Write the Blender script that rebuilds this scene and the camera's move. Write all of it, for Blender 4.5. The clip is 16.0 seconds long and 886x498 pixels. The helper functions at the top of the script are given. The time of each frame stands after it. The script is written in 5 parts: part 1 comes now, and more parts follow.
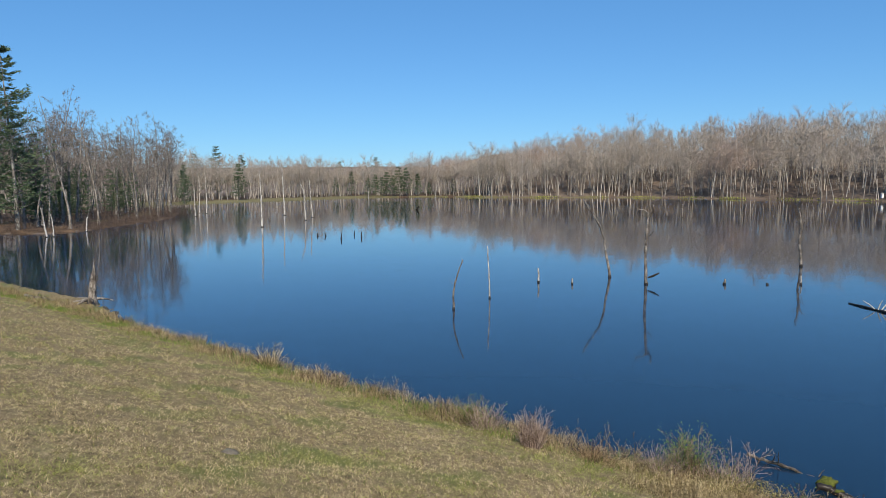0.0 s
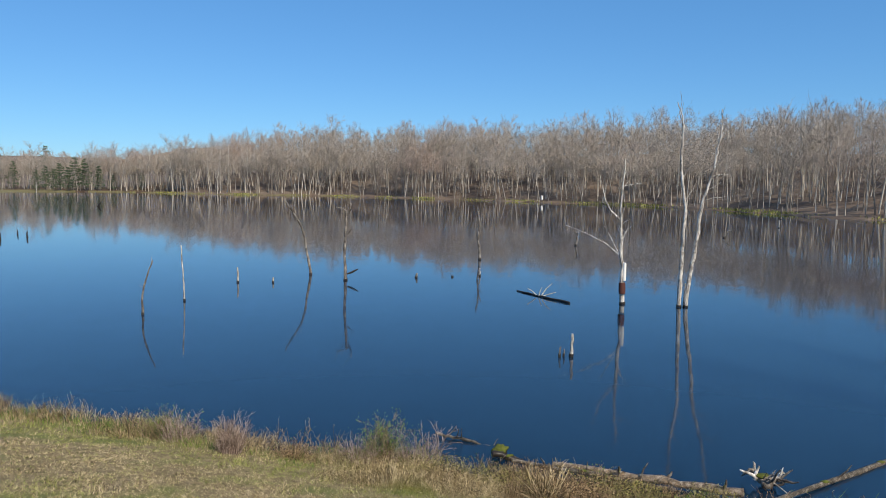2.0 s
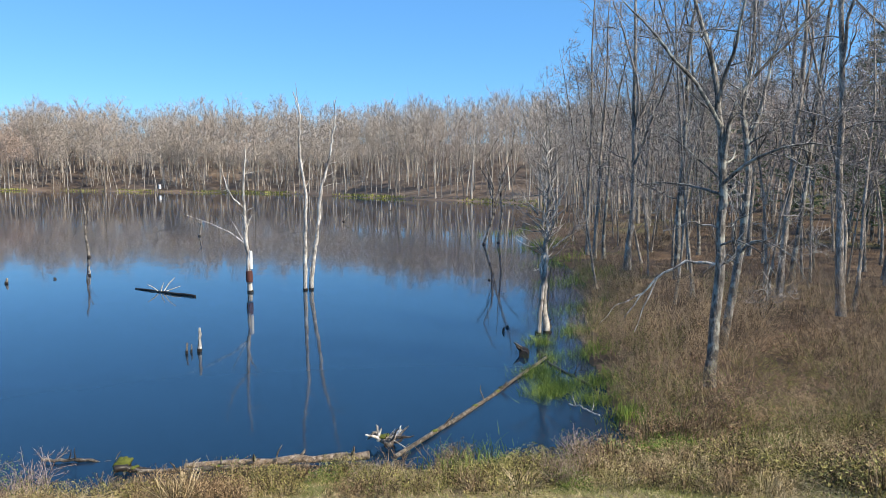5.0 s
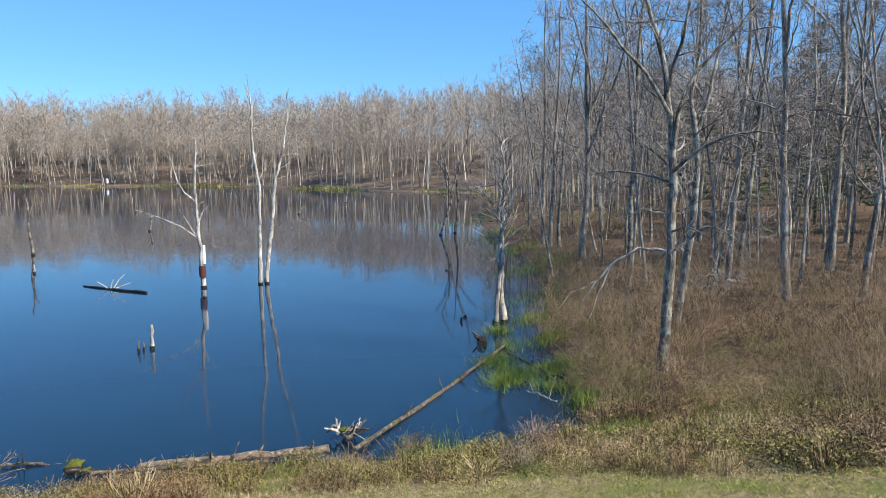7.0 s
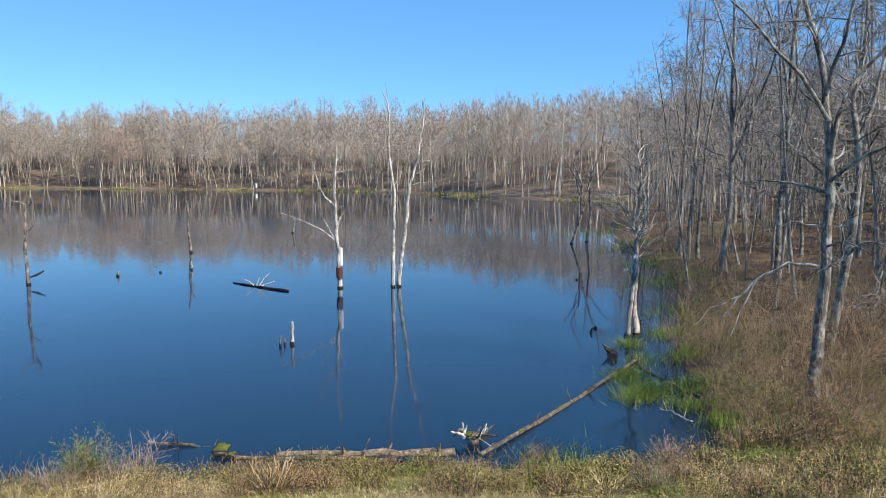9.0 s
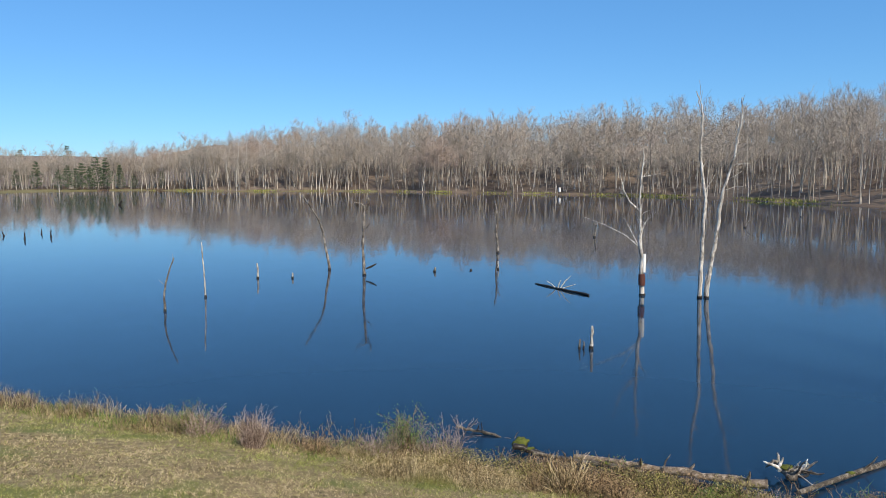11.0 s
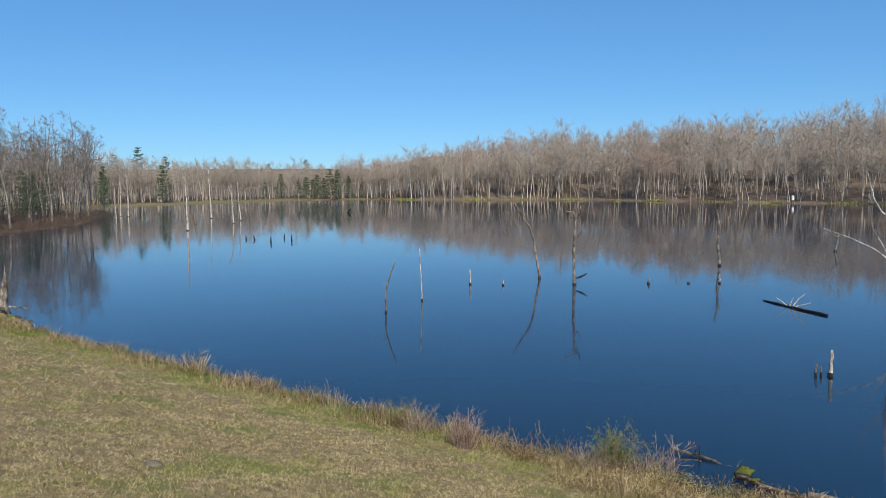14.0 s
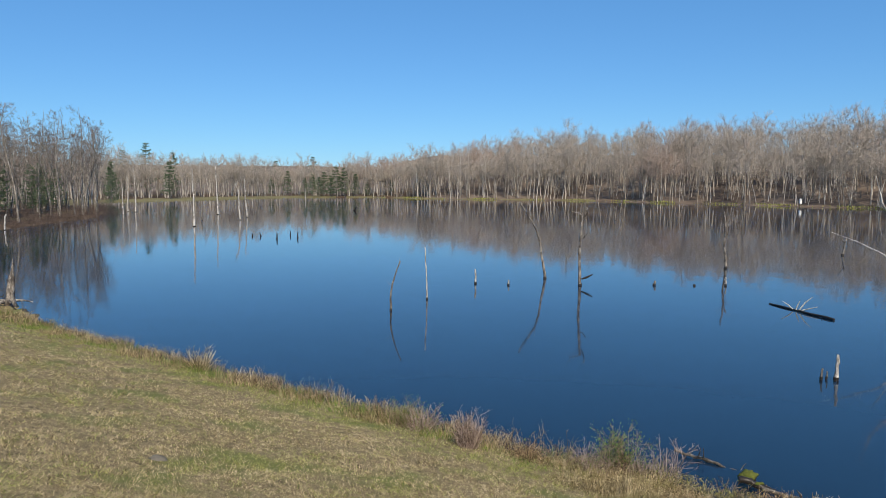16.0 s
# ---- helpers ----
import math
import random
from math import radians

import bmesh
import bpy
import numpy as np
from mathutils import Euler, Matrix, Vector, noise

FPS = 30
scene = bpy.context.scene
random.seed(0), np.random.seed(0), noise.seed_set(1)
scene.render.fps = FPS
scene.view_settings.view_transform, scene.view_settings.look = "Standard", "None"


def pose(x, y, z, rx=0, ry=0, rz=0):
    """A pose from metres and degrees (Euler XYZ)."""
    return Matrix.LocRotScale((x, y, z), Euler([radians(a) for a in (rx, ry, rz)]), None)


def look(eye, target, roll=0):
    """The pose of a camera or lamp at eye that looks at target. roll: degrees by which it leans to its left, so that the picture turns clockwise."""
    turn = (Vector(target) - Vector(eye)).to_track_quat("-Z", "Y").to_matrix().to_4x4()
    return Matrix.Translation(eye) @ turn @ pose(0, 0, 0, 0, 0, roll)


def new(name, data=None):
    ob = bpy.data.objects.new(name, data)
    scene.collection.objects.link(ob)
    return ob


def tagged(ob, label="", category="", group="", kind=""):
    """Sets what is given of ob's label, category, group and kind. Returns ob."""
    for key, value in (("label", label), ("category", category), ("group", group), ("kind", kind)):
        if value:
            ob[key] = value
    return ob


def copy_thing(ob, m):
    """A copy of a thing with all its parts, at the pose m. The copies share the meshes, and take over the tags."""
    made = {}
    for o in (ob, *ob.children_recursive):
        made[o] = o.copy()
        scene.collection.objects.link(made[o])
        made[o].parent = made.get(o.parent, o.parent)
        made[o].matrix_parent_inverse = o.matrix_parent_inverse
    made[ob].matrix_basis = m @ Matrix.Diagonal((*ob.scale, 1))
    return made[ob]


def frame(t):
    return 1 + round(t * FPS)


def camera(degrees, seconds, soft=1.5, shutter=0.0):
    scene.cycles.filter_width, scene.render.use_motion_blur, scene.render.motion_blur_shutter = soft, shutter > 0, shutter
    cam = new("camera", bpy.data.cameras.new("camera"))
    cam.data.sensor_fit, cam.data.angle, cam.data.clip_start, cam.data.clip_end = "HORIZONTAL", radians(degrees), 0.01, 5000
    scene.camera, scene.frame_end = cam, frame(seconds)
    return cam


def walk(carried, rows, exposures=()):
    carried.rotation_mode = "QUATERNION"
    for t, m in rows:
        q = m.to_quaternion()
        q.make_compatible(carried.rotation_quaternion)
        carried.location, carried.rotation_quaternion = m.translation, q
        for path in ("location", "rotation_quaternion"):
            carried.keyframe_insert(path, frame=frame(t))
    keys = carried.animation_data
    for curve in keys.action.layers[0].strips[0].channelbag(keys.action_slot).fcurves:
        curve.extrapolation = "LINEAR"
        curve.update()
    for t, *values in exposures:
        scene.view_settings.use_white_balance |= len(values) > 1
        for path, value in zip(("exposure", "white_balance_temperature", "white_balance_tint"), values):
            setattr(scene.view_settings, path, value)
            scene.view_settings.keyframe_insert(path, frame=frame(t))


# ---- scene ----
cam = camera(64.4, 16.0, soft=0.7)
EYE, REACH = 4.0, 0.15   # height over the water, and the arm that carries the camera round the standing point
# seconds, heading (to the left), pitch, roll in degrees
PATH = [
    (0.0, 0.45, -5.14, -0.53), (0.5, -4.78, -5.74, 0.01), (1.0, -9.48, -5.58, -0.14), (1.5, -16.38, -5.84, 0.62),
    (2.0, -23.55, -5.26, 0.75), (2.5, -29.41, -5.58, 1.08), (3.0, -34.54, -5.48, 1.15), (3.5, -40.27, -5.98, 1.4),
    (4.0, -45.72, -5.93, 1.38), (4.5, -49.85, -6.32, 0.63), (5.0, -53.33, -5.99, 0.27), (5.2, -54.6, -6.15, 0.3),
    (6.2, -57.7, -6.6, -0.05), (7.3, -56.26, -6.77, -0.39), (7.5, -55.82, -6.76, -0.38), (8.0, -53.72, -6.59, -0.23),
    (8.2, -52.3, -6.43, -0.11), (9.25, -44.0, -6.1, 0.2), (10.3, -31.73, -5.75, 0.4), (10.5, -28.65, -5.63, 0.06),
    (11.0, -22.08, -5.78, -0.13), (11.5, -16.34, -5.54, -0.5), (12.0, -11.37, -5.35, -0.17), (12.5, -7.74, -5.29, -0.35),
    (13.0, -5.63, -4.85, -0.41), (13.5, -5.29, -4.98, -0.19), (14.0, -5.08, -4.98, -0.5), (14.5, -5.31, -5.05, 0.08),
    (15.0, -4.75, -5.02, -0.11), (15.5, -4.53, -4.8, 0.09), (16.0, -4.62, -5.06, 0.19),
]


def aim(yaw, pitch, roll):
    a, b = radians(yaw), radians(pitch)
    flat = Vector((-math.sin(a), math.cos(a), 0))
    eye = REACH * flat + Vector((0, 0, EYE))
    return look(eye, eye + flat * math.cos(b) + Vector((0, 0, math.sin(b))), roll)


# the clip's camera brightens its picture as it turns towards the darker woods
walk(cam, [(t, aim(y, p, r)) for t, y, p, r in PATH],
     [(0.0, 0.08), (1.5, 0.08), (2.5, 0.12), (3.0, 0.17), (3.5, 0.35), (4.0, 0.49), (5.0, 0.62), (7.5, 0.65), (8.2, 0.62), (10.3, 0.44), (11.0, 0.26), (12.0, 0.12), (16.0, 0.08)])

# ---- daylight: late-morning sun behind the camera, clear spring sky ----
SUN_YAW, SUN_UP = -174.0, 42.0
world = bpy.data.worlds.new("world")
scene.world = world
world.use_nodes = True
wn = world.node_tree.nodes
sky = wn.new("ShaderNodeTexSky")
sky.sky_type, sky.sun_disc = "NISHITA", False
sky.sun_elevation, sky.sun_rotation = radians(SUN_UP), radians(-SUN_YAW)
sky.altitude, sky.air_density, sky.dust_density, sky.ozone_density = 300, 1.0, 0.0, 1.6
clear = wn.new("ShaderNodeMix")                 # a clear, deep blue spring air
clear.data_type, clear.blend_type = "RGBA", "MULTIPLY"
clear.inputs["Factor"].default_value = 1.0
clear.inputs["B"].default_value = (0.56, 0.88, 1.21, 1)
world.node_tree.links.new(sky.outputs[0], clear.inputs["A"])
even = wn.new("ShaderNodeMix")                  # a thin, even haze over the whole dome
even.data_type = "RGBA"
even.inputs["Factor"].default_value = 0.33
even.inputs["B"].default_value = (1.25, 4.45, 9.4, 1)
world.node_tree.links.new(clear.outputs["Result"], even.inputs["A"])
world.node_tree.links.new(even.outputs["Result"], wn["Background"].inputs[0])
wn["Background"].inputs[1].default_value = 0.088
sun = new("sun", bpy.data.lights.new("sun", "SUN"))
sun.data.energy, sun.data.angle, sun.data.color = 5.0, radians(0.53), (1.0, 0.89, 0.72)
sd = Vector((-math.sin(radians(SUN_YAW)) * math.cos(radians(SUN_UP)), math.cos(radians(SUN_YAW)) * math.cos(radians(SUN_UP)), math.sin(radians(SUN_UP))))
sun.matrix_world = look(sd * 50, (0, 0, 0))


# ---- materials ----
def material(name, colours, scale=8.0, stretch=(1, 1, 1), rough=0.9, bump=0.3, fine=60.0, island=0.0, spec=0.3, depth=0.02, patch=None, blend=0.35, contrast=0.2):
    """Noise-driven colour at two scales with relief. colours: dark to light; patch: (colour, scale, threshold) of large stains."""
    m = bpy.data.materials.new(name)
    m.use_nodes = True
    nt = m.node_tree
    n, link = nt.nodes, nt.links.new
    out = n["Principled BSDF"]
    out.inputs["Roughness"].default_value = rough
    out.inputs["Specular IOR Level"].default_value = spec
    tc = n.new("ShaderNodeTexCoord")
    mp = n.new("ShaderNodeMapping")
    mp.inputs["Scale"].default_value = stretch
    link(tc.outputs["Object"], mp.inputs["Vector"])
    a = n.new("ShaderNodeTexNoise")
    a.inputs["Scale"].default_value, a.inputs["Detail"].default_value, a.inputs["Roughness"].default_value = scale, 6, 0.65
    b = n.new("ShaderNodeTexNoise")
    b.inputs["Scale"].default_value, b.inputs["Detail"].default_value = fine, 3
    link(mp.outputs[0], a.inputs["Vector"])
    link(mp.outputs[0], b.inputs["Vector"])
    mix = n.new("ShaderNodeMix")
    mix.inputs["Factor"].default_value = blend
    link(a.outputs["Fac"], mix.inputs["A"])
    link(b.outputs["Fac"], mix.inputs["B"])
    value = mix.outputs["Result"]
    if island:
        geo = n.new("ShaderNodeNewGeometry")
        add = n.new("ShaderNodeMath")
        add.operation = "MULTIPLY_ADD"
        add.inputs[1].default_value = island
        link(geo.outputs["Random Per Island"], add.inputs[0])
        sub = n.new("ShaderNodeMath")
        sub.operation = "SUBTRACT"
        sub.inputs[1].default_value = island / 2
        link(value, sub.inputs[0])
        link(sub.outputs[0], add.inputs[2])
        value = add.outputs[0]
    ramp = n.new("ShaderNodeValToRGB")
    el = ramp.color_ramp.elements
    while len(el) < len(colours):
        el.new(0.5)
    for k, c in enumerate(colours):
        el[k].position = 0.5 - contrast + 2 * contrast * k / max(1, len(colours) - 1)
        el[k].color = (*c, 1)
    link(value, ramp.inputs[0])
    colour = ramp.outputs[0]
    if patch:
        p = n.new("ShaderNodeTexNoise")
        p.inputs["Scale"].default_value, p.inputs["Detail"].default_value = patch[1], 5
        link(tc.outputs["Object"], p.inputs["Vector"])
        r = n.new("ShaderNodeMapRange")
        r.inputs["From Min"].default_value, r.inputs["From Max"].default_value = patch[2] - 0.06, patch[2] + 0.06
        link(p.outputs["Fac"], r.inputs["Value"])
        pm = n.new("ShaderNodeMix")
        pm.data_type = "RGBA"
        link(r.outputs[0], pm.inputs["Factor"])
        link(colour, pm.inputs["A"])
        pm.inputs["B"].default_value = (*patch[0], 1)
        colour = pm.outputs["Result"]
    link(colour, out.inputs["Base Color"])
    if bump:
        bp = n.new("ShaderNodeBump")
        bp.inputs["Strength"].default_value, bp.inputs["Distance"].default_value = bump, depth
        link(mix.outputs["Result"], bp.inputs["Height"])
        link(bp.outputs[0], out.inputs["Normal"])
    return m


M_LAWN = material("lawn_soil", [(0.06, 0.042, 0.018), (0.21, 0.158, 0.075), (0.44, 0.34, 0.185)], 9, fine=120, bump=1.0, depth=0.012, blend=0.6, contrast=0.11, patch=((0.15, 0.155, 0.042), 0.9, 0.57))
M_LITTER = material("leaf_litter", [(0.026, 0.017, 0.010), (0.085, 0.054, 0.032), (0.20, 0.13, 0.078)], 0.8, contrast=0.14, blend=0.5, fine=14, bump=0.9, depth=0.06, patch=((0.13, 0.12, 0.045), 0.13, 0.62))
M_MEADOW = material("meadow_ground", [(0.09, 0.08, 0.035), (0.16, 0.14, 0.065), (0.25, 0.22, 0.12)], 0.3, fine=3, bump=0.5, depth=0.05)
M_FARHILL = material("distant_wooded_slope", [(0.075, 0.052, 0.038), (0.15, 0.112, 0.085), (0.23, 0.185, 0.145)], 0.05, fine=0.4, bump=1.0, depth=2.0)
M_MUD = material("lake_bed", [(0.03, 0.025, 0.018), (0.06, 0.05, 0.035)], 1.0, fine=12)
M_BARK = material("grey_bark", [(0.035, 0.03, 0.026), (0.135, 0.122, 0.106), (0.36, 0.335, 0.30)], 7, (1, 1, 0.3), contrast=0.13, bump=1.0, fine=45, depth=0.05, patch=((0.33, 0.335, 0.295), 4.5, 0.57))
M_BARK_PALE = material("pale_bark", [(0.06, 0.05, 0.042), (0.22, 0.195, 0.168), (0.52, 0.485, 0.435)], 6, (1, 1, 0.3), contrast=0.13, bump=1.0, fine=45, depth=0.05)
M_TWIG = material("twig_bark", [(0.085, 0.07, 0.063), (0.265, 0.23, 0.207), (0.52, 0.475, 0.435)], 0.7, fine=12, bump=0, island=0.25)
M_TWIGDARK = material("dark_twig_bark", [(0.07, 0.058, 0.052), (0.17, 0.145, 0.13), (0.34, 0.30, 0.27)], 0.7, fine=12, bump=0, island=0.3)
M_DEAD = material("bleached_deadwood", [(0.13, 0.115, 0.10), (0.44, 0.41, 0.37), (0.70, 0.67, 0.62)], 9, (1, 1, 0.2), contrast=0.11, patch=((0.17, 0.15, 0.13), 2.6, 0.60), bump=0.8, fine=50, depth=0.02)
M_DEADGREY = material("weathered_grey_wood", [(0.04, 0.034, 0.028), (0.19, 0.165, 0.14), (0.42, 0.385, 0.34)], 9, (1, 1, 0.4), contrast=0.11, patch=((0.055, 0.045, 0.038), 3.0, 0.57), bump=0.9, fine=50, depth=0.02)
M_SNAG = material("pale_grey_deadwood", [(0.10, 0.088, 0.076), (0.33, 0.30, 0.265), (0.56, 0.525, 0.48)], 9, (1, 1, 0.2), contrast=0.12, patch=((0.13, 0.112, 0.095), 2.6, 0.58), bump=0.8, fine=50, depth=0.02)
M_LOG = material("weathered_log", [(0.055, 0.040, 0.028), (0.185, 0.145, 0.108), (0.40, 0.34, 0.275)], 16, bump=0.9, fine=70, depth=0.02, contrast=0.13)
M_BROWNLOG = material("mossy_brown_log", [(0.022, 0.018, 0.014), (0.085, 0.072, 0.058), (0.26, 0.23, 0.19)], 12, bump=1.0, fine=60, depth=0.03, contrast=0.12)
M_WET = material("wet_dark_wood", [(0.015, 0.012, 0.010), (0.035, 0.028, 0.022)], 8, rough=0.4, bump=0.5)
M_RUST = material("red_brown_band", [(0.06, 0.025, 0.02), (0.12, 0.045, 0.035)], 12, rough=0.7, bump=0.4)
M_FARTRUNK = material("far_trunk_bark", [(0.19, 0.163, 0.135), (0.36, 0.318, 0.27), (0.56, 0.51, 0.445)], 0.25, fine=2.0, bump=0, island=0.5)
M_FARTWIG = material("far_twigs", [(0.235, 0.202, 0.17), (0.368, 0.32, 0.272), (0.50, 0.443, 0.38)], 0.045, fine=0.4, bump=0, island=0.25, patch=((0.33, 0.245, 0.20), 0.022, 0.60))
M_NEEDLE = material("pine_needles", [(0.045, 0.075, 0.04), (0.095, 0.145, 0.075), (0.16, 0.215, 0.105)], 0.6, fine=4, bump=0, island=0.35, rough=0.7)
M_GRASS = material("lawn_blades", [(0.085, 0.055, 0.026), (0.36, 0.27, 0.135), (0.64, 0.515, 0.315)], 1.2, fine=14, bump=0, island=0.8, rough=0.8)
M_CLOVER = material("lawn_green", [(0.085, 0.10, 0.018), (0.215, 0.225, 0.048), (0.39, 0.38, 0.12)], 1.2, fine=14, bump=0, island=0.7, rough=0.8)
M_STRAW = material("dry_grass", [(0.085, 0.06, 0.024), (0.30, 0.228, 0.11), (0.62, 0.50, 0.30)], 1.2, fine=9, bump=0, island=0.75, rough=0.8, patch=((0.19, 0.18, 0.045), 0.9, 0.57))
M_MAUVE = material("mauve_dead_stems", [(0.085, 0.055, 0.042), (0.28, 0.195, 0.15), (0.50, 0.39, 0.32)], 1.5, fine=12, bump=0, island=0.8, rough=0.85)
M_GREEN = material("fresh_grass", [(0.055, 0.095, 0.014), (0.12, 0.19, 0.026), (0.235, 0.30, 0.06)], 1.5, fine=9, bump=0, island=0.5, rough=0.7)
M_STEM = material("dead_stems", [(0.055, 0.035, 0.018), (0.20, 0.14, 0.075), (0.40, 0.30, 0.18)], 1.5, fine=12, bump=0, island=0.8, rough=0.85)
M_BRUSH = material("brush_twigs", [(0.026, 0.016, 0.009), (0.14, 0.098, 0.058), (0.40, 0.305, 0.195)], 0.8, fine=12, bump=0, island=0.85, rough=0.85)
M_BRUSHTAN = material("tan_brush_twigs", [(0.040, 0.024, 0.013), (0.215, 0.145, 0.082), (0.53, 0.405, 0.265)], 0.8, fine=12, bump=0, island=0.85, rough=0.85)
M_BRUSHOLIVE = material("olive_brush_twigs", [(0.03, 0.028, 0.008), (0.135, 0.12, 0.038), (0.33, 0.29, 0.11)], 0.8, fine=12, bump=0, island=0.85, rough=0.85)
M_BRUSHDARK = material("dark_brush_twigs", [(0.045, 0.03, 0.025), (0.11, 0.075, 0.06), (0.20, 0.15, 0.12)], 0.8, fine=12, bump=0, island=0.6, rough=0.85)
M_MOSS = material("moss", [(0.025, 0.03, 0.006), (0.075, 0.088, 0.014), (0.15, 0.16, 0.03)], 9, fine=60, bump=1.0, depth=0.02)
M_OLIVE = material("olive_weed", [(0.035, 0.034, 0.009), (0.15, 0.138, 0.036), (0.37, 0.33, 0.11)], 2.0, fine=12, bump=0, island=0.85, rough=0.8)
M_RUSSET = material("russet_weed", [(0.045, 0.027, 0.014), (0.19, 0.122, 0.065), (0.42, 0.30, 0.17)], 2.0, fine=12, bump=0, island=0.85, rough=0.85)
M_STONE = material("field_stone", [(0.09, 0.078, 0.062), (0.20, 0.178, 0.145)], 9, fine=50, bump=0.6)
M_WHITE = material("white_board", [(0.70, 0.69, 0.66), (0.82, 0.81, 0.79)], 5, fine=30, bump=0.2, rough=0.6)

M_WATER = bpy.data.materials.new("lake_water")
M_WATER.use_nodes = True
wt = M_WATER.node_tree
wb = wt.nodes["Principled BSDF"]
wb.inputs["Base Color"].default_value = (0.008, 0.025, 0.051, 1)
wb.inputs["Roughness"].default_value = 0.05
wb.inputs["IOR"].default_value = 1.333
wb.subsurface_method = "BURLEY"                 # light wanders metres through the water body
wb.inputs["Subsurface Weight"].default_value = 1.0
wb.inputs["Subsurface Radius"].default_value = (1.0, 1.0, 1.0)
wb.inputs["Subsurface Scale"].default_value = 2.0
wc = wt.nodes.new("ShaderNodeTexCoord")
w1 = wt.nodes.new("ShaderNodeTexNoise")
w1.inputs["Scale"].default_value, w1.inputs["Detail"].default_value = 0.9, 3
wt.links.new(wc.outputs["Object"], w1.inputs["Vector"])
w2 = wt.nodes.new("ShaderNodeBump")
w2.inputs["Strength"].default_value, w2.inputs["Distance"].default_value = 0.06, 0.05
wt.links.new(w1.outputs["Fac"], w2.inputs["Height"])
wt.links.new(w2.outputs[0], wb.inputs["Normal"])

# ---- the plan: a lake held by a straight grassy dam ----
SHORE_S = 9.25                                  # from the standing point to the water's edge, across the dam
N_DAM, E_DAM = np.array([0.656, 0.754]), np.array([0.754, -0.656])
LAKE = np.array([(-60, 68), (-24, 34.2), (-17, 28.3), (-12.6, 24.9), (-10.7, 22.4), (-8.6, 19.7), (9.7, 3.83), (10.5, 4.2), (11.8, 5.05), (13.6, 6.1), (15.8, 7.3), (18.3, 8.2), (21.3, 9.4), (27.4, 13.4),
                 (32.7, 18.3), (43.7, 25.6), (62, 36), (84, 47), (89, 54), (88, 67), (92, 85), (97, 112), (95, 130), (87, 141), (84, 150),
                 (79, 164), (71, 175), (63, 194), (51, 210), (36, 218), (19, 227), (-7, 258), (-31, 250), (-45, 220), (-57, 194), (-69, 175),
                 (-58, 145), (-40.2, 106.8), (-36.4, 91.6), (-35.4, 78), (-34.4, 66.5), (-37, 63), (-44, 63.5)])


def shore_distance(x, y):
    """Metres from the water's edge, minus in the lake."""
    p = np.stack([np.ravel(x), np.ravel(y)], -1).astype(float)
    best, inside = np.full(len(p), 1e9), np.zeros(len(p), bool)
    for a, b in zip(LAKE, np.roll(LAKE, -1, 0)):
        ab = b - a
        t = np.clip(((p - a) @ ab) / (ab @ ab), 0, 1)
        best = np.minimum(best, np.hypot(*(p - a - t[:, None] * ab).T))
        cross = (a[1] > p[:, 1]) != (b[1] > p[:, 1])
        inside ^= cross & (p[:, 0] < (b[0] - a[0]) * (p[:, 1] - a[1]) / (b[1] - a[1] + 1e-12) + a[0])
    return np.where(inside, -best, best).reshape(np.shape(x))


def ease(v, lo, hi):
    t = np.clip((v - lo) / (hi - lo), 0, 1)
    return t * t * (3 - 2 * t)


def ripple(x, y, size, seed=0.0):
    """A cheap smooth unevenness, about -1 to 1."""
    return (np.sin(x / size + seed) * np.cos(y / size * 1.13 - seed * 1.7) + 0.6 * np.sin(x / size * 2.3 - y / size * 1.9 + seed * 2.1) + 0.35 * np.cos(x / size * 4.7 + y / size * 3.9 + seed)) / 1.95


def ground_z(x, y):
    x, y = np.asarray(x, float), np.asarray(y, float)
    d = shore_distance(x, y)
    reach = np.hypot(x, y)
    d = d + 0.12 * ripple(x, y, 1.1, 0.4) * ease(60 - reach, 0, 20) + 0.9 * ripple(x, y, 14, 0.4) * ease(reach, 60, 90)
    s, u = x * N_DAM[0] + y * N_DAM[1], x * E_DAM[0] + y * E_DAM[1]
    bank = np.clip((SHORE_S - s) * 0.26, 0, 2.4) - np.clip(-4.5 - s, 0, 8) * 0.3
    bank = bank * (1 - ease(u, 9, 24))
    far = ease(np.hypot(x, y), 70, 110)
    hill = ease(x, -15, 60) * (16.5 + 2.0 * ripple(x, y, 23, 0.6)) * (1 - np.exp(-np.clip(d - 5, 0, 60) / 58)) * far
    land = 0.06 + 0.30 * (1 - np.exp(-np.clip(d, 0, None) / 2.5)) + 0.018 * np.clip(d, 0, 120) + hill
    land = land + ease(reach, 290, 620) * (0.029 * np.clip(reach, 0, 900) + 1.0 * ripple(x, y, 90, 0.7))
    land = land + 0.10 * ripple(x, y, 3.1, 1.2) * ease(d, 0.5, 4)
    near_dam = (s < SHORE_S + 0.5) & (u < 9.5)
    z = np.where(near_dam, np.maximum(bank, 0.02 + 0 * bank), np.maximum(bank, land))
    z = z + np.where(near_dam, 0.010 * ripple(x, y, 0.5, 2.2) + 0.014 * ripple(x, y, 2.1, 0.7), 0)
    return np.where(d > 0, z, -0.02 + 0.28 * np.clip(d, -9, 0))


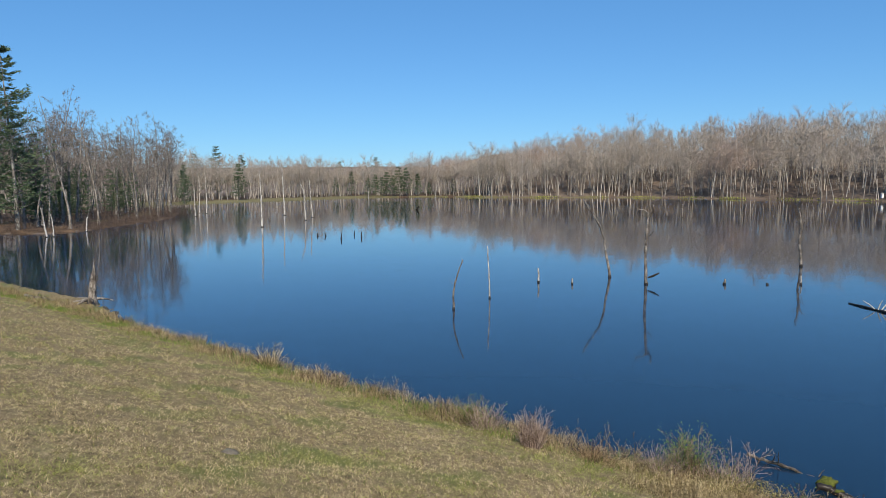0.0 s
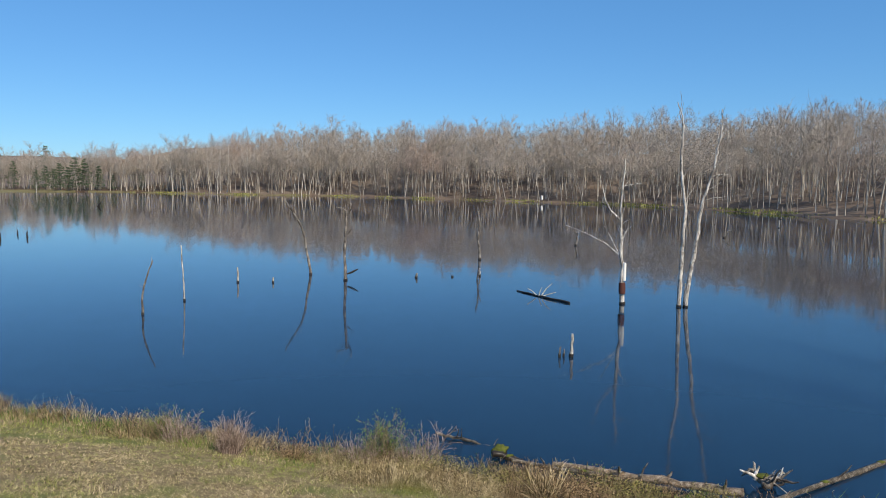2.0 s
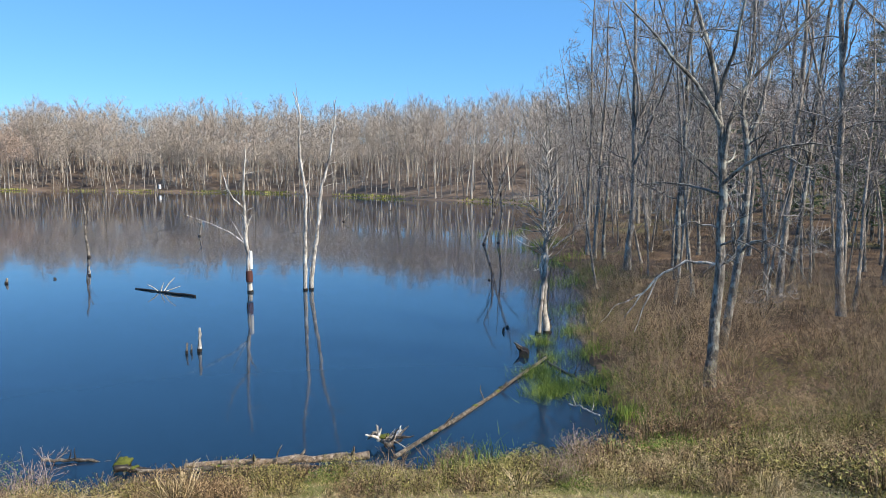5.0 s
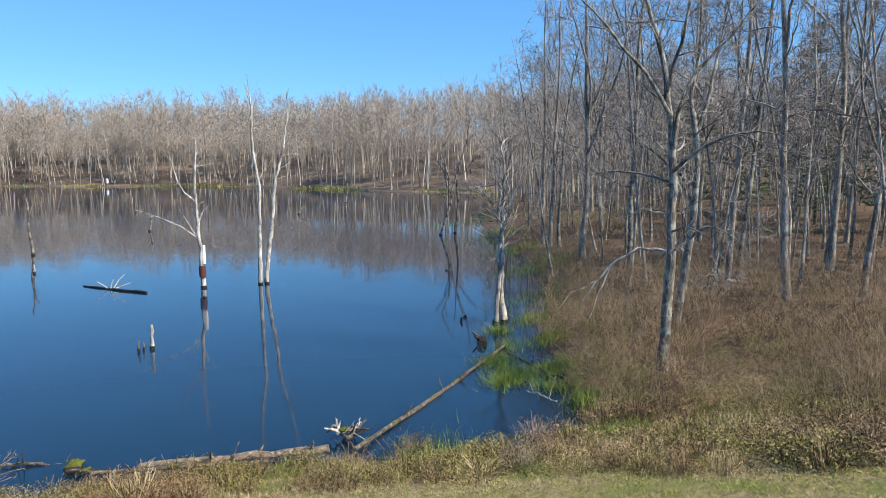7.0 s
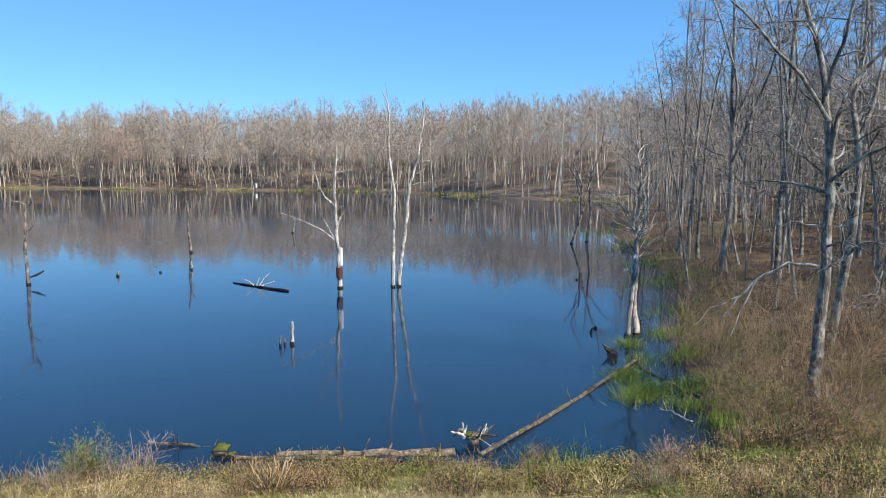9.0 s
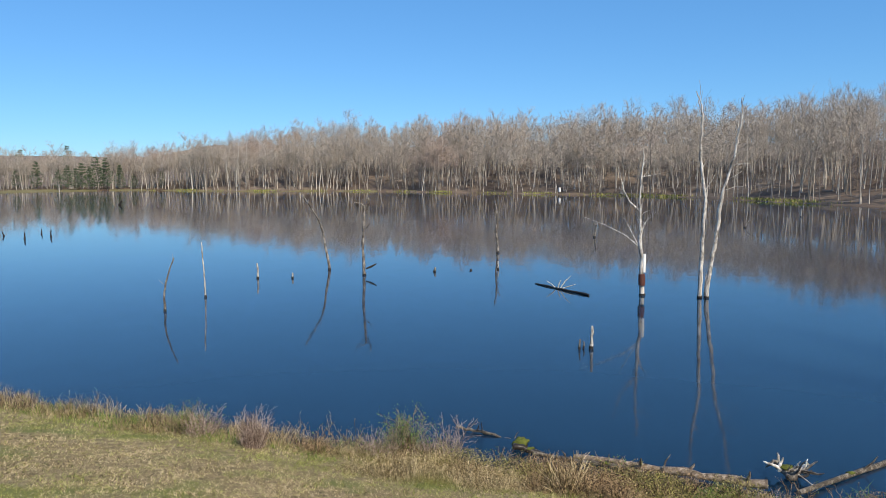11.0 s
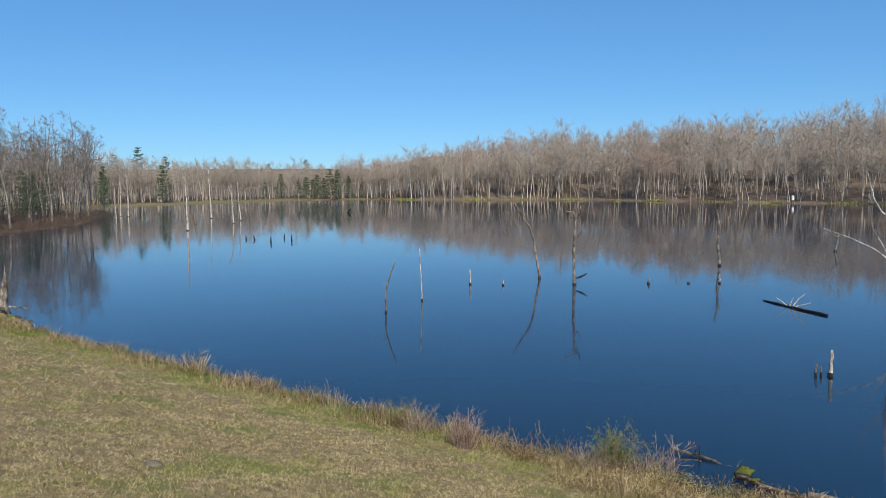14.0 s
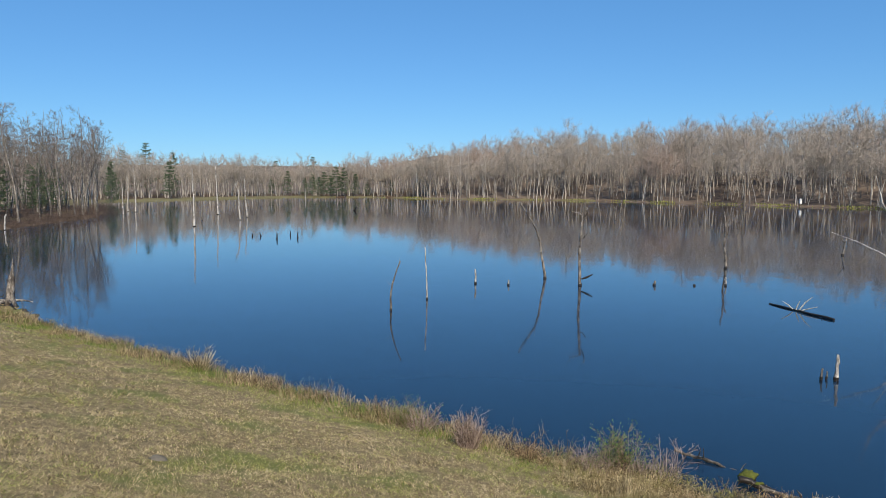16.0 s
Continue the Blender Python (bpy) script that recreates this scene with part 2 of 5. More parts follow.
# ---- mesh helpers ----
class Geo:
    """Collects tubes and blades, then makes one mesh."""

    def __init__(self):
        self.v, self.f, self.m, self.count = [], [], [], 0

    def add(self, verts, quads, slot=0):
        self.v.append(np.asarray(verts, float))
        q = np.asarray(quads, int)
        self.f.append(q + self.count)
        self.m.append(np.full(len(q), slot))
        self.count += len(verts)

    def tube(self, path, radii, sides=5, slot=0, cap=False):
        p, r = np.asarray(path, float), np.asarray(radii, float)
        t = np.gradient(p, axis=0)
        t /= np.linalg.norm(t, axis=1)[:, None] + 1e-9
        ref = np.array([0, 0, 1.0]) if abs(t[0, 2]) < 0.8 else np.array([1.0, 0, 0])
        a = np.cross(t, ref)
        a /= np.linalg.norm(a, axis=1)[:, None] + 1e-9
        b = np.cross(t, a)
        k = np.arange(sides) * 2 * np.pi / sides
        ring = p[:, None] + r[:, None, None] * (np.cos(k)[None, :, None] * a[:, None] + np.sin(k)[None, :, None] * b[:, None])
        i = np.arange(len(p) - 1)[:, None] * sides
        j, j2 = np.arange(sides)[None], (np.arange(sides)[None] + 1) % sides
        quads = np.stack([i + j, i + j2, i + sides + j2, i + sides + j], -1).reshape(-1, 4)
        self.add(ring.reshape(-1, 3), quads, slot)
        if cap:
            for end in (0, len(p) - 1):
                c = np.concatenate([ring[end], p[end][None]])
                self.add(c, [(m, (m + 1) % sides, sides, sides) for m in range(sides)], slot)

    def blob(self, centre, radii, seed=0, rough=0.25, slot=0, rows=7, cols=10):
        th = np.linspace(0, np.pi, rows)[:, None]
        ph = np.arange(cols)[None] * 2 * np.pi / cols
        n = np.stack([np.sin(th) * np.cos(ph), np.sin(th) * np.sin(ph), np.cos(th) + 0 * ph], -1)
        w = 1 + rough * ripple(n[..., 0] * 3 + seed, n[..., 1] * 3 + n[..., 2] * 2, 1.0, seed)
        v = (n * w[..., None] * np.asarray(radii) + np.asarray(centre)).reshape(-1, 3)
        i, j = np.arange(rows - 1)[:, None] * cols, np.arange(cols)[None]
        self.add(v, np.stack([i + j, i + cols + j, i + cols + (j + 1) % cols, i + (j + 1) % cols], -1).reshape(-1, 4), slot)

    def arrays(self):
        return np.concatenate(self.v), np.concatenate(self.f), np.concatenate(self.m)

    def mesh(self, name, *mats, smooth=True):
        return quad_mesh(name, *self.arrays(), mats, smooth)


def quad_mesh(name, v, f, slots, mats, smooth=True):
    """A mesh from arrays; a face that names its last corner twice becomes a triangle."""
    me = bpy.data.meshes.new(name)
    tri = f[:, 2] == f[:, 3]
    total = np.where(tri, 3, 4)
    start = np.concatenate([[0], np.cumsum(total)[:-1]])
    keep = np.ones(f.shape, bool)
    keep[tri, 3] = False
    me.vertices.add(len(v))
    me.vertices.foreach_set("co", np.asarray(v, np.float32).ravel())
    loops = f[keep]
    me.loops.add(len(loops))
    me.loops.foreach_set("vertex_index", loops.astype(np.int32))
    me.polygons.add(len(f))
    me.polygons.foreach_set("loop_start", start.astype(np.int32))
    me.polygons.foreach_set("material_index", np.asarray(slots, np.int32))
    me.polygons.foreach_set("use_smooth", np.full(len(f), smooth))
    for m in mats:
        me.materials.append(m)
    me.update(calc_edges=True)
    me.validate()
    return me


def thing(name, label, category, group="", place=None):
    ob = new(name)
    ob.empty_display_size = 0.2
    if place is not None:
        ob.matrix_world = place
    return tagged(ob, label, category, group)


def part(name, geo, mat, parent, label="", kind=""):
    ob = new(name, geo.mesh(name, *(mat if isinstance(mat, tuple) else (mat,))))
    ob.parent = parent
    return tagged(ob, label, kind=kind)


def stuff(name, geo, mats, label, category):
    return tagged(new(name, geo.mesh(name, *mats)), label, category, kind="stuff")


# ---- ground, one sheet from underfoot to the horizon ----
def build_ground():
    az = np.radians(np.concatenate([np.arange(-108, 44, 0.8), np.arange(44, 252, 4.0)]))
    rad = np.concatenate([[0.0], np.geomspace(0.6, 330, 270), np.geomspace(360, 4500, 14)])
    A, R = np.meshgrid(az, rad)
    x, y = -np.sin(A) * R, np.cos(A) * R
    z = ground_z(x, y)
    v = np.stack([x, y, z], -1).reshape(-1, 3)
    na = len(az)
    i, j = np.arange(len(rad) - 1)[:, None] * na, np.arange(na)[None]
    f = np.stack([i + j, i + na + j, i + na + (j + 1) % na, i + (j + 1) % na], -1).reshape(-1, 4)[:, ::-1]
    c = v[f].mean(1)
    d = shore_distance(c[:, 0], c[:, 1])
    s, u, far = c[:, :2] @ N_DAM, c[:, :2] @ E_DAM, np.hypot(c[:, 0], c[:, 1])
    slot = np.ones(len(f), int)
    slot[(s < SHORE_S - 0.2) & (u < 9.3 + 0.6 * np.sin(s * 2)) & (u > -70)] = 0
    slot[(far > 88) & (c[:, 0] > 12)] = 4
    slot[(far < 46) & (c[:, 0] < -5)] = 0
    slot[(far > 150) & (d < np.where(c[:, 0] < -18, 9, 2) + np.where(c[:, 0] < -18, 5, 1.5) * ripple(c[:, 0], c[:, 1], 25)) & (c[:, 0] < 60)] = 2
    slot[far > 300] = 4
    slot[(d < 0) & (far < 60)] = 3
    slot[(d < 0) & (far >= 60) & (slot == 1)] = 4
    return tagged(new("ground", quad_mesh("ground", v, f, slot, (M_LAWN, M_LITTER, M_MEADOW, M_MUD, M_FARHILL))), "grassy dam slope, leaf-covered woods floor and far wooded hill", "ground", kind="structure")


def build_water():
    bm = bmesh.new()
    ring = []
    for k, p in enumerate(LAKE):
        e = LAKE[(k + 1) % len(LAKE)] - LAKE[k - 1]
        nrm = np.array([e[1], -e[0]]) / np.hypot(*e)
        ring.append(bm.verts.new((*(p + 1.3 * nrm), 0.0)))
    face = bm.faces.new(ring)
    if face.calc_area() and face.normal.z < 0:
        face.normal_flip()
    bmesh.ops.triangulate(bm, faces=[face])
    bm.normal_update()
    for f in bm.faces:
        if f.normal.z < 0:
            f.normal_flip()
    me = bpy.data.meshes.new("water")
    bm.to_mesh(me)
    me.materials.append(M_WATER)
    return tagged(new("water", me), "calm dark blue lake water mirroring woods and sky", "water", kind="structure")


build_ground()
build_water()


# ---- trees ----
def bend(start, way, length, segs, wander, lift, rng):
    """A wandering path that starts along way."""
    p, w = [np.array(start, float)], np.array(way, float) / np.linalg.norm(way)
    for _ in range(segs):
        w = w + rng.normal(0, wander, 3) + np.array([0, 0, lift])
        w /= np.linalg.norm(w)
        p.append(p[-1] + w * length / segs)
    return np.array(p)


def side_way(way, angle, rng):
    """A direction that leaves way by about angle degrees."""
    w = np.array(way) / np.linalg.norm(way)
    q = rng.normal(0, 1, 3)
    q -= w * (q @ w)
    q /= np.linalg.norm(q) + 1e-9
    return w * math.cos(radians(angle)) + q * math.sin(radians(angle))


def along(path, f):
    k = f * (len(path) - 1)
    i = min(int(k), len(path) - 2)
    return path[i] + (k - i) * (path[i + 1] - path[i]), path[i + 1] - path[i]


def bare_tree(seed, height, radius, first=0.35, given=(), limbs=14, reach=0.30, subs=5, twigs=6, fine=0.0062, sides=(8, 4, 3, 3), lean=0.02, forks=1):
    """A leafless hardwood as three meshes: trunk, limbs, twigs."""
    rng = np.random.default_rng(seed)
    trunk, limbs_made, twig = Geo(), [], Geo()
    stems = []
    for path, r, start, share in given:                  # stems whose course is known
        t = np.linspace(0, len(path) - 1, 4 * len(path))
        p = np.stack([np.interp(t, np.arange(len(path)), np.array(path)[:, c]) for c in range(3)], -1)
        p[1:-1] = (p[:-2] + 2 * p[1:-1] + p[2:]) / 4
        p += np.cumsum(rng.normal(0, 0.012, p.shape), 0) * np.array([1, 1, 0])
        rad = r * (1 - 0.88 * np.linspace(0, 1, len(p)) ** 1.1)
        if path[0][2] < 0:
            rad[:3] *= (1.5, 1.25, 1.1)
        trunk.tube(p, rad, sides[0])
        stems.append((p, r, start, share))
    if given:
        forks = 0
    main = bend((0, 0, -0.15), (rng.normal(0, lean), rng.normal(0, lean), 1), height * 0.96, 11, 0.05, 0.012, rng)
    f = np.linspace(0, 1, 12)
    rad = radius * (1 - f) ** 0.75 * 0.93 + radius * 0.06
    rad[0] *= 1.5
    rad[1] *= 1.04
    if not given:
        trunk.tube(main, rad, sides[0])
        stems.append((main, radius, first, 1.0))
    for _ in range(forks):
        at = rng.uniform(0.30, 0.48)
        o, w = along(main, at)
        p = bend(o, side_way(w, rng.uniform(12, 24), rng), height * (0.93 - at) * 0.9, 12, 0.13, 0.045, rng)
        r = radius * (1 - at) ** 0.75 * 0.6
        trunk.tube(p, r * (1 - np.linspace(0, 1, 13)) ** 0.8 + radius * 0.05, sides[1] + 1)
        stems.append((p, r, 0.15, 0.8))
    for stem, r0, start, share in stems:
        for k in range(max(2, int(limbs * share / (1 + 0.5 * forks)))):
            at = start + (0.97 - start) * (k + rng.uniform(0, 0.9)) / max(2, int(limbs * share / (1 + 0.5 * forks)))
            at = min(at, 0.97)
            o, w = along(stem, at)
            size = height * reach * (1.08 - 0.75 * at) * rng.uniform(0.65, 1.2)
            p = bend(o, side_way(w, rng.uniform(32, 72), rng), size, 9 if sides[0] > 6 else 5, 0.25, 0.075 * at, rng)
            r = max(0.009, r0 * (1 - at) ** 0.8 * 0.27 + 0.006)
            limb = Geo()
            limbs_made.append(limb)
            limb.tube(p, r * np.linspace(1, 0.22, len(p)), sides[1])
            for m in range(subs):
                b = rng.uniform(0.25, 1.0)
                o2, w2 = along(p, b)
                p2 = bend(o2, side_way(w2, rng.uniform(25, 65), rng), size * rng.uniform(0.28, 0.6) * (1.2 - 0.6 * b), 4 if sides[0] > 6 else 2, 0.30, 0.09, rng)
                limb.tube(p2, max(0.007, r * 0.40) * np.linspace(1, 0.3, len(p2)), sides[2])
                for q in range(twigs):
                    o3, w3 = along(p2, rng.uniform(0.15, 1.0))
                    p3 = bend(o3, side_way(w3, rng.uniform(20, 65), rng), size * rng.uniform(0.10, 0.34), 2, 0.30, 0.09, rng)
                    e = np.cross(p3[2] - p3[0], rng.normal(0, 1, 3))
                    e *= fine / (np.linalg.norm(e) + 1e-9)
                    twig.add([p3[0] - e, p3[0] + e, p3[1] + 0.7 * e, p3[1] - 0.7 * e, p3[2]], [(0, 1, 2, 3), (3, 2, 4, 4)])
    return trunk, limbs_made, twig


def tree_template(seed, label, bark, twigmat, split=True, **how):
    trunk, limbs, twig = bare_tree(seed, **how)
    ob = thing("bare_tree", label, "tree")
    part("trunk", trunk, bark, ob)
    if split:
        for g in limbs:
            part("limb", g, bark, ob)
    else:
        for g in limbs[1:]:
            limbs[0].add(*g.arrays()[:2])
        part("limb_crown", limbs[0], bark, ob, kind="stuff")
    part("crown", twig, twigmat, ob, kind="stuff")
    return ob


def stand(x, y, turn=0.0, scale=1.0, sink=0.05, tilt=(0, 0)):
    return pose(x, y, float(ground_z(x, y)) - sink, tilt[0], tilt[1], turn)


def place_all(kinds, spots, group, rng, spread=0.12):
    """Moves the templates to the first spots and copies them to the others."""
    used = set()
    for n, (x, y, k, scale) in enumerate(spots):
        m = stand(x, y, rng.uniform(0, 360), tilt=(rng.normal(0, 0.9), rng.normal(0, 0.9)))
        ob = kinds[k]
        if k not in used:
            used.add(k)
            ob.matrix_basis = m
            ob["group"] = group
        else:
            ob = copy_thing(ob, m)
        ob.scale = (scale, scale, scale * rng.uniform(1 - spread, 1 + spread))


# near woods on the shore beside the dam
NEAR_LABEL = "tall leafless hardwood with grey furrowed bark in the shore woods"
near_kinds = [
    tree_template(11, NEAR_LABEL, M_BARK, M_TWIG, height=14, radius=0.10, first=0.17, limbs=34, reach=0.27, subs=7, twigs=9, forks=3, fine=0.0056),
    tree_template(12, NEAR_LABEL, M_BARK_PALE, M_TWIG, height=15, radius=0.10, first=0.26, limbs=26, reach=0.20, subs=6, twigs=8, forks=1, fine=0.0062),
    tree_template(13, NEAR_LABEL, M_BARK, M_TWIG, height=13, radius=0.085, first=0.20, limbs=28, reach=0.24, subs=6, twigs=8, forks=2, fine=0.0062),
    tree_template(14, "slender leafless sapling with thin grey trunk in the shore woods", M_BARK_PALE, M_TWIG, height=10, radius=0.045, first=0.15, limbs=16, reach=0.20, subs=5, twigs=8, forks=0, lean=0.08, fine=0.0055),
    tree_template(15, NEAR_LABEL, M_BARK_PALE, M_TWIG, height=16, radius=0.125, first=0.24, limbs=30, reach=0.24, subs=6, twigs=8, forks=3, fine=0.0062),
]
rng = np.random.default_rng(5)


def known_tree(x, y, seed, stems, height, **how):
    """A tree whose stems are given as (radius, first limb, share of limbs, [(to the right, up, away), ...]) seen from the dam."""
    fw = np.array([x, y]) / math.hypot(x, y)
    rt = np.array([fw[1], -fw[0]])
    made = [([(rt[0] * a + fw[0] * d, rt[1] * a + fw[1] * d, h) for a, h, d in pts], r, start, share) for r, start, share, pts in stems]
    ob = tree_template(seed, "big crooked leafless tree with grey bark at the thicket's edge", M_BARK, M_TWIG, height=height, radius=0.1, given=made, **how)
    ob.matrix_basis = stand(x, y)
    ob["group"] = "shore woods trees"


known_tree(12.94, 3.61, 18, [
    (0.105, 0.22, 0.5, [(0, -0.2, 0), (0.03, 0.9, 0), (0.07, 1.85, 0), (0.09, 2.9, 0), (0.07, 3.75, 0), (-0.04, 4.75, 0), (-0.1, 5.2, 0.1), (-0.26, 6.15, 0.2), (-0.41, 6.7, 0.3), (-0.6, 7.6, 0.3), (-0.7, 9.2, 0.4)]),
    (0.04, 0.15, 0.3, [(-0.09, 5.1, 0.1), (0.02, 5.7, -0.1), (0.15, 6.3, -0.3), (0.35, 7.6, -0.5), (0.45, 9.2, -0.6)]),
    (0.048, 0.2, 0.45, [(0.07, 4.1, 0), (0.12, 4.6, 0.1), (0.31, 5.2, 0.2), (0.69, 5.7, 0.3), (1.13, 6.2, 0.3), (1.7, 6.9, 0.4), (2.1, 7.8, 0.5)]),
    (0.038, 0.25, 0.4, [(-0.05, 4.7, 0), (-0.45, 5.35, -0.2), (-0.9, 5.9, -0.4), (-1.2, 6.35, -0.5), (-1.7, 6.9, -0.5), (-2.1, 7.2, -0.6)]),
    (0.036, 0.3, 0.3, [(0.08, 3.7, 0), (0.5, 4.1, -0.3), (0.95, 4.3, -0.5), (1.4, 4.35, -0.6), (1.9, 4.2, -0.8)]),
    (0.028, 0.3, 0.25, [(0.05, 3.5, 0), (-0.45, 3.65, 0.3), (-1.07, 3.7, 0.5), (-1.5, 3.6, 0.6)]),
    (0.022, 0.3, 0.2, [(0.05, 2.6, 0), (0.3, 2.75, -0.4), (0.6, 2.6, -0.7), (0.85, 2.2, -0.9)])], 9.5, limbs=20, reach=0.19, subs=6, twigs=9, fine=0.0042)
known_tree(15.8, 4.19, 19, [
    (0.10, 0.25, 0.6, [(0, -0.2, 0), (0.12, 0.9, 0), (0.26, 2.15, 0), (0.32, 3.9, 0), (0.26, 4.65, 0), (0.16, 5.15, 0), (0.4, 6.2, 0.2), (0.45, 8, 0.3), (0.5, 10.5, 0.3)]),
    (0.05, 0.2, 0.4, [(0.3, 4.2, 0), (0.6, 5.3, 0.2), (0.8, 6.6, 0.5), (1.2, 8.6, 0.7)]),
    (0.034, 0.35, 0.25, [(0.25, 2.1, 0), (0.5, 2.4, -0.2), (0.8, 2.45, -0.4), (1.3, 2.15, -0.7), (1.6, 1.6, -0.9)]),
    (0.03, 0.3, 0.3, [(0.3, 3.3, 0), (-0.4, 3.9, 0.2), (-1.2, 4.6, 0.5), (-1.8, 4.9, 0.8)])], 10.5, limbs=24, reach=0.18, subs=6, twigs=9, fine=0.0048)
spots = [(26.97, 10.87, 4, 1.0), (23.13, 10.38, 3, 1.0), (31.14, 14.51, 1, 0.9), (29.7, 13.56, 1, 0.85),
         (29.93, 13.16, 2, 0.95), (23.14, 4.48, 1, 1.0), (23.88, 4.34, 2, 1.0), (20.59, 2.51, 1, 1.05), (21.35, 2.36, 3, 1.2), (26.05, 1.94, 4, 0.9),
         (28.41, 2.3, 3, 1.2), (33.64, 7.85, 1, 1.0), (21.83, 0.83, 2, 0.95), (29.14, 11.05, 3, 1.1), (34.7, 11.12, 2, 1.0)]
tries = 0
while len(spots) < 66 and tries < 6000:
    tries += 1
    a, r = radians(rng.uniform(-100, -58)), rng.uniform(19, 58)
    x, y = -math.sin(a) * r, math.cos(a) * r
    if shore_distance(x, y) > 2.0 and min(math.hypot(x - q[0], y - q[1]) for q in spots) > 1.2 + 0.03 * r:
        spots.append((x, y, int(rng.choice([0, 1, 2, 3, 3, 3, 3, 4])), rng.uniform(0.75, 1.1)))
place_all(near_kinds, spots, "shore woods trees", rng)

# slimmer stems deeper in the same woods
slim_kinds = [tree_template(16 + k, "slim leafless young hardwood deeper in the shore woods", M_BARK_PALE if k else M_BARK, M_TWIG, split=False, height=hh, radius=r, first=0.3, limbs=14, reach=0.19, subs=3, twigs=8, fine=0.009, sides=(6, 3, 3, 3), forks=0, lean=0.04)
              for k, (hh, r) in enumerate([(12, 0.055), (11, 0.042), (13, 0.066)])]
slim = []
tries = 0
while len(slim) < 118 and tries < 6000:
    tries += 1
    a, r = radians(rng.uniform(-96, -58)), rng.uniform(22, 66)
    x, y = -math.sin(a) * r, math.cos(a) * r
    if shore_distance(x, y) > 1.2 and min(math.hypot(x - q[0], y - q[1]) for q in spots + slim) > 0.9:
        slim.append((x, y, int(rng.integers(0, 3)), rng.uniform(0.75, 1.1)))
place_all(slim_kinds, slim, "slim trees in the shore woods", rng)


# ---- far woods: thousands of stems that nobody could count ----
def far_template(seed, height, radius, low, limbs, twigs, fan, spread, width):
    """A light hardwood for the far woods: trunk, ascending limbs and a rounded crown of fine twigs."""
    rng = np.random.default_rng(seed)
    g = Geo()
    main = bend((0, 0, -0.3), (rng.normal(0, 0.05), rng.normal(0, 0.05), 1), height * 0.93, 6, 0.045, 0.012, rng)
    g.tube(main, radius * np.array([1.25, 1.0, 0.86, 0.70, 0.52, 0.32, 0.08]), 4, 0)
    tall, wide = height * (1 - low) / 2, height * spread
    centre = main[3] * np.array([1, 1, 0]) + np.array([0, 0, height * (1 + low) / 2])

    def sliver(o, w, length, thick, slot):
        side = np.cross(w, rng.normal(0, 1, (len(w), 3)))
        side *= (thick / (np.linalg.norm(side, axis=1) + 1e-9))[:, None]
        tip = o + w * length[:, None]
        k = np.arange(len(w))[:, None] * 3
        g.add(np.stack([o - side, o + side, tip], 1).reshape(-1, 3), k + np.array([[0, 1, 2, 2]]), slot)
        return tip

    def spray(way, amount, lift):
        w = way + rng.normal(0, amount, way.shape) + np.array([0, 0, lift])
        return w / np.linalg.norm(w, axis=1)[:, None]

    tips, ways, starts = [], [], []
    for k in range(limbs):
        a, e = rng.uniform(0, 2 * np.pi), math.asin(rng.uniform(-0.55, 1.0))
        q = rng.uniform(0.6, 0.92)
        end = centre + q * np.array([wide * math.cos(a) * math.cos(e), wide * math.sin(a) * math.cos(e), tall * math.sin(e)])
        drop = 0.9 * math.hypot(end[0] - centre[0], end[1] - centre[1]) + rng.uniform(0.2, 1.2)
        at = np.clip((end[2] - drop) / (height * 0.93), low * 0.8, 0.92)
        o, _ = along(main, at)
        knee = o + (end - o) * np.array([0.6, 0.6, 0.42]) + rng.normal(0, 0.12, 3)
        thick = radius * 0.42 * (1.15 - at)
        g.tube([o, knee, end], [thick, thick * 0.7, thick * 0.25], 3, 0 if k % 3 else 1)
        f = rng.uniform(0.25, 1.0, twigs)[:, None]
        p = np.where(f < 0.55, o + (knee - o) * f / 0.55, knee + (end - knee) * (f - 0.55) / 0.45)
        starts.append(p)
        ways.append(np.repeat((end - knee)[None] / np.linalg.norm(end - knee), twigs, 0))
    starts, ways = np.concatenate(starts), np.concatenate(ways)
    out = (starts - centre) / np.array([wide, wide, tall])
    w = spray(ways * 0.45 + out * 0.75, 0.62, 0.10)
    length = height * 0.085 * rng.uniform(0.55, 1.25, len(w))
    tips = sliver(starts, w, length, np.full(len(w), width), 1)
    for _ in range(fan):
        f = rng.uniform(0.2, 1.0, len(w))[:, None]
        sliver(starts + f * (tips - starts), spray(w, 0.7, 0.08), length * rng.uniform(0.45, 0.9, len(w)), np.full(len(w), width * 0.6), 1)
    return g.arrays()


def scatter(templates, spots, rng, squash=0.15):
    v, f, m, base = [], [], [], 0
    for x, y, k, scale in spots:
        tv, tf, tm = templates[k]
        a = rng.uniform(0, 2 * np.pi)
        c, s = math.cos(a), math.sin(a)
        q = tv * np.array([scale, scale, scale * rng.uniform(1 - squash, 1 + squash)])
        lean = rng.normal(0, 0.03, 2)
        q = np.stack([q[:, 0] * c - q[:, 1] * s + lean[0] * q[:, 2] + x, q[:, 0] * s + q[:, 1] * c + lean[1] * q[:, 2] + y, q[:, 2] + float(ground_z(x, y))], -1)
        v.append(q)
        f.append(tf + base)
        m.append(tm)
        base += len(tv)
    return np.concatenate(v), np.concatenate(f), np.concatenate(m)


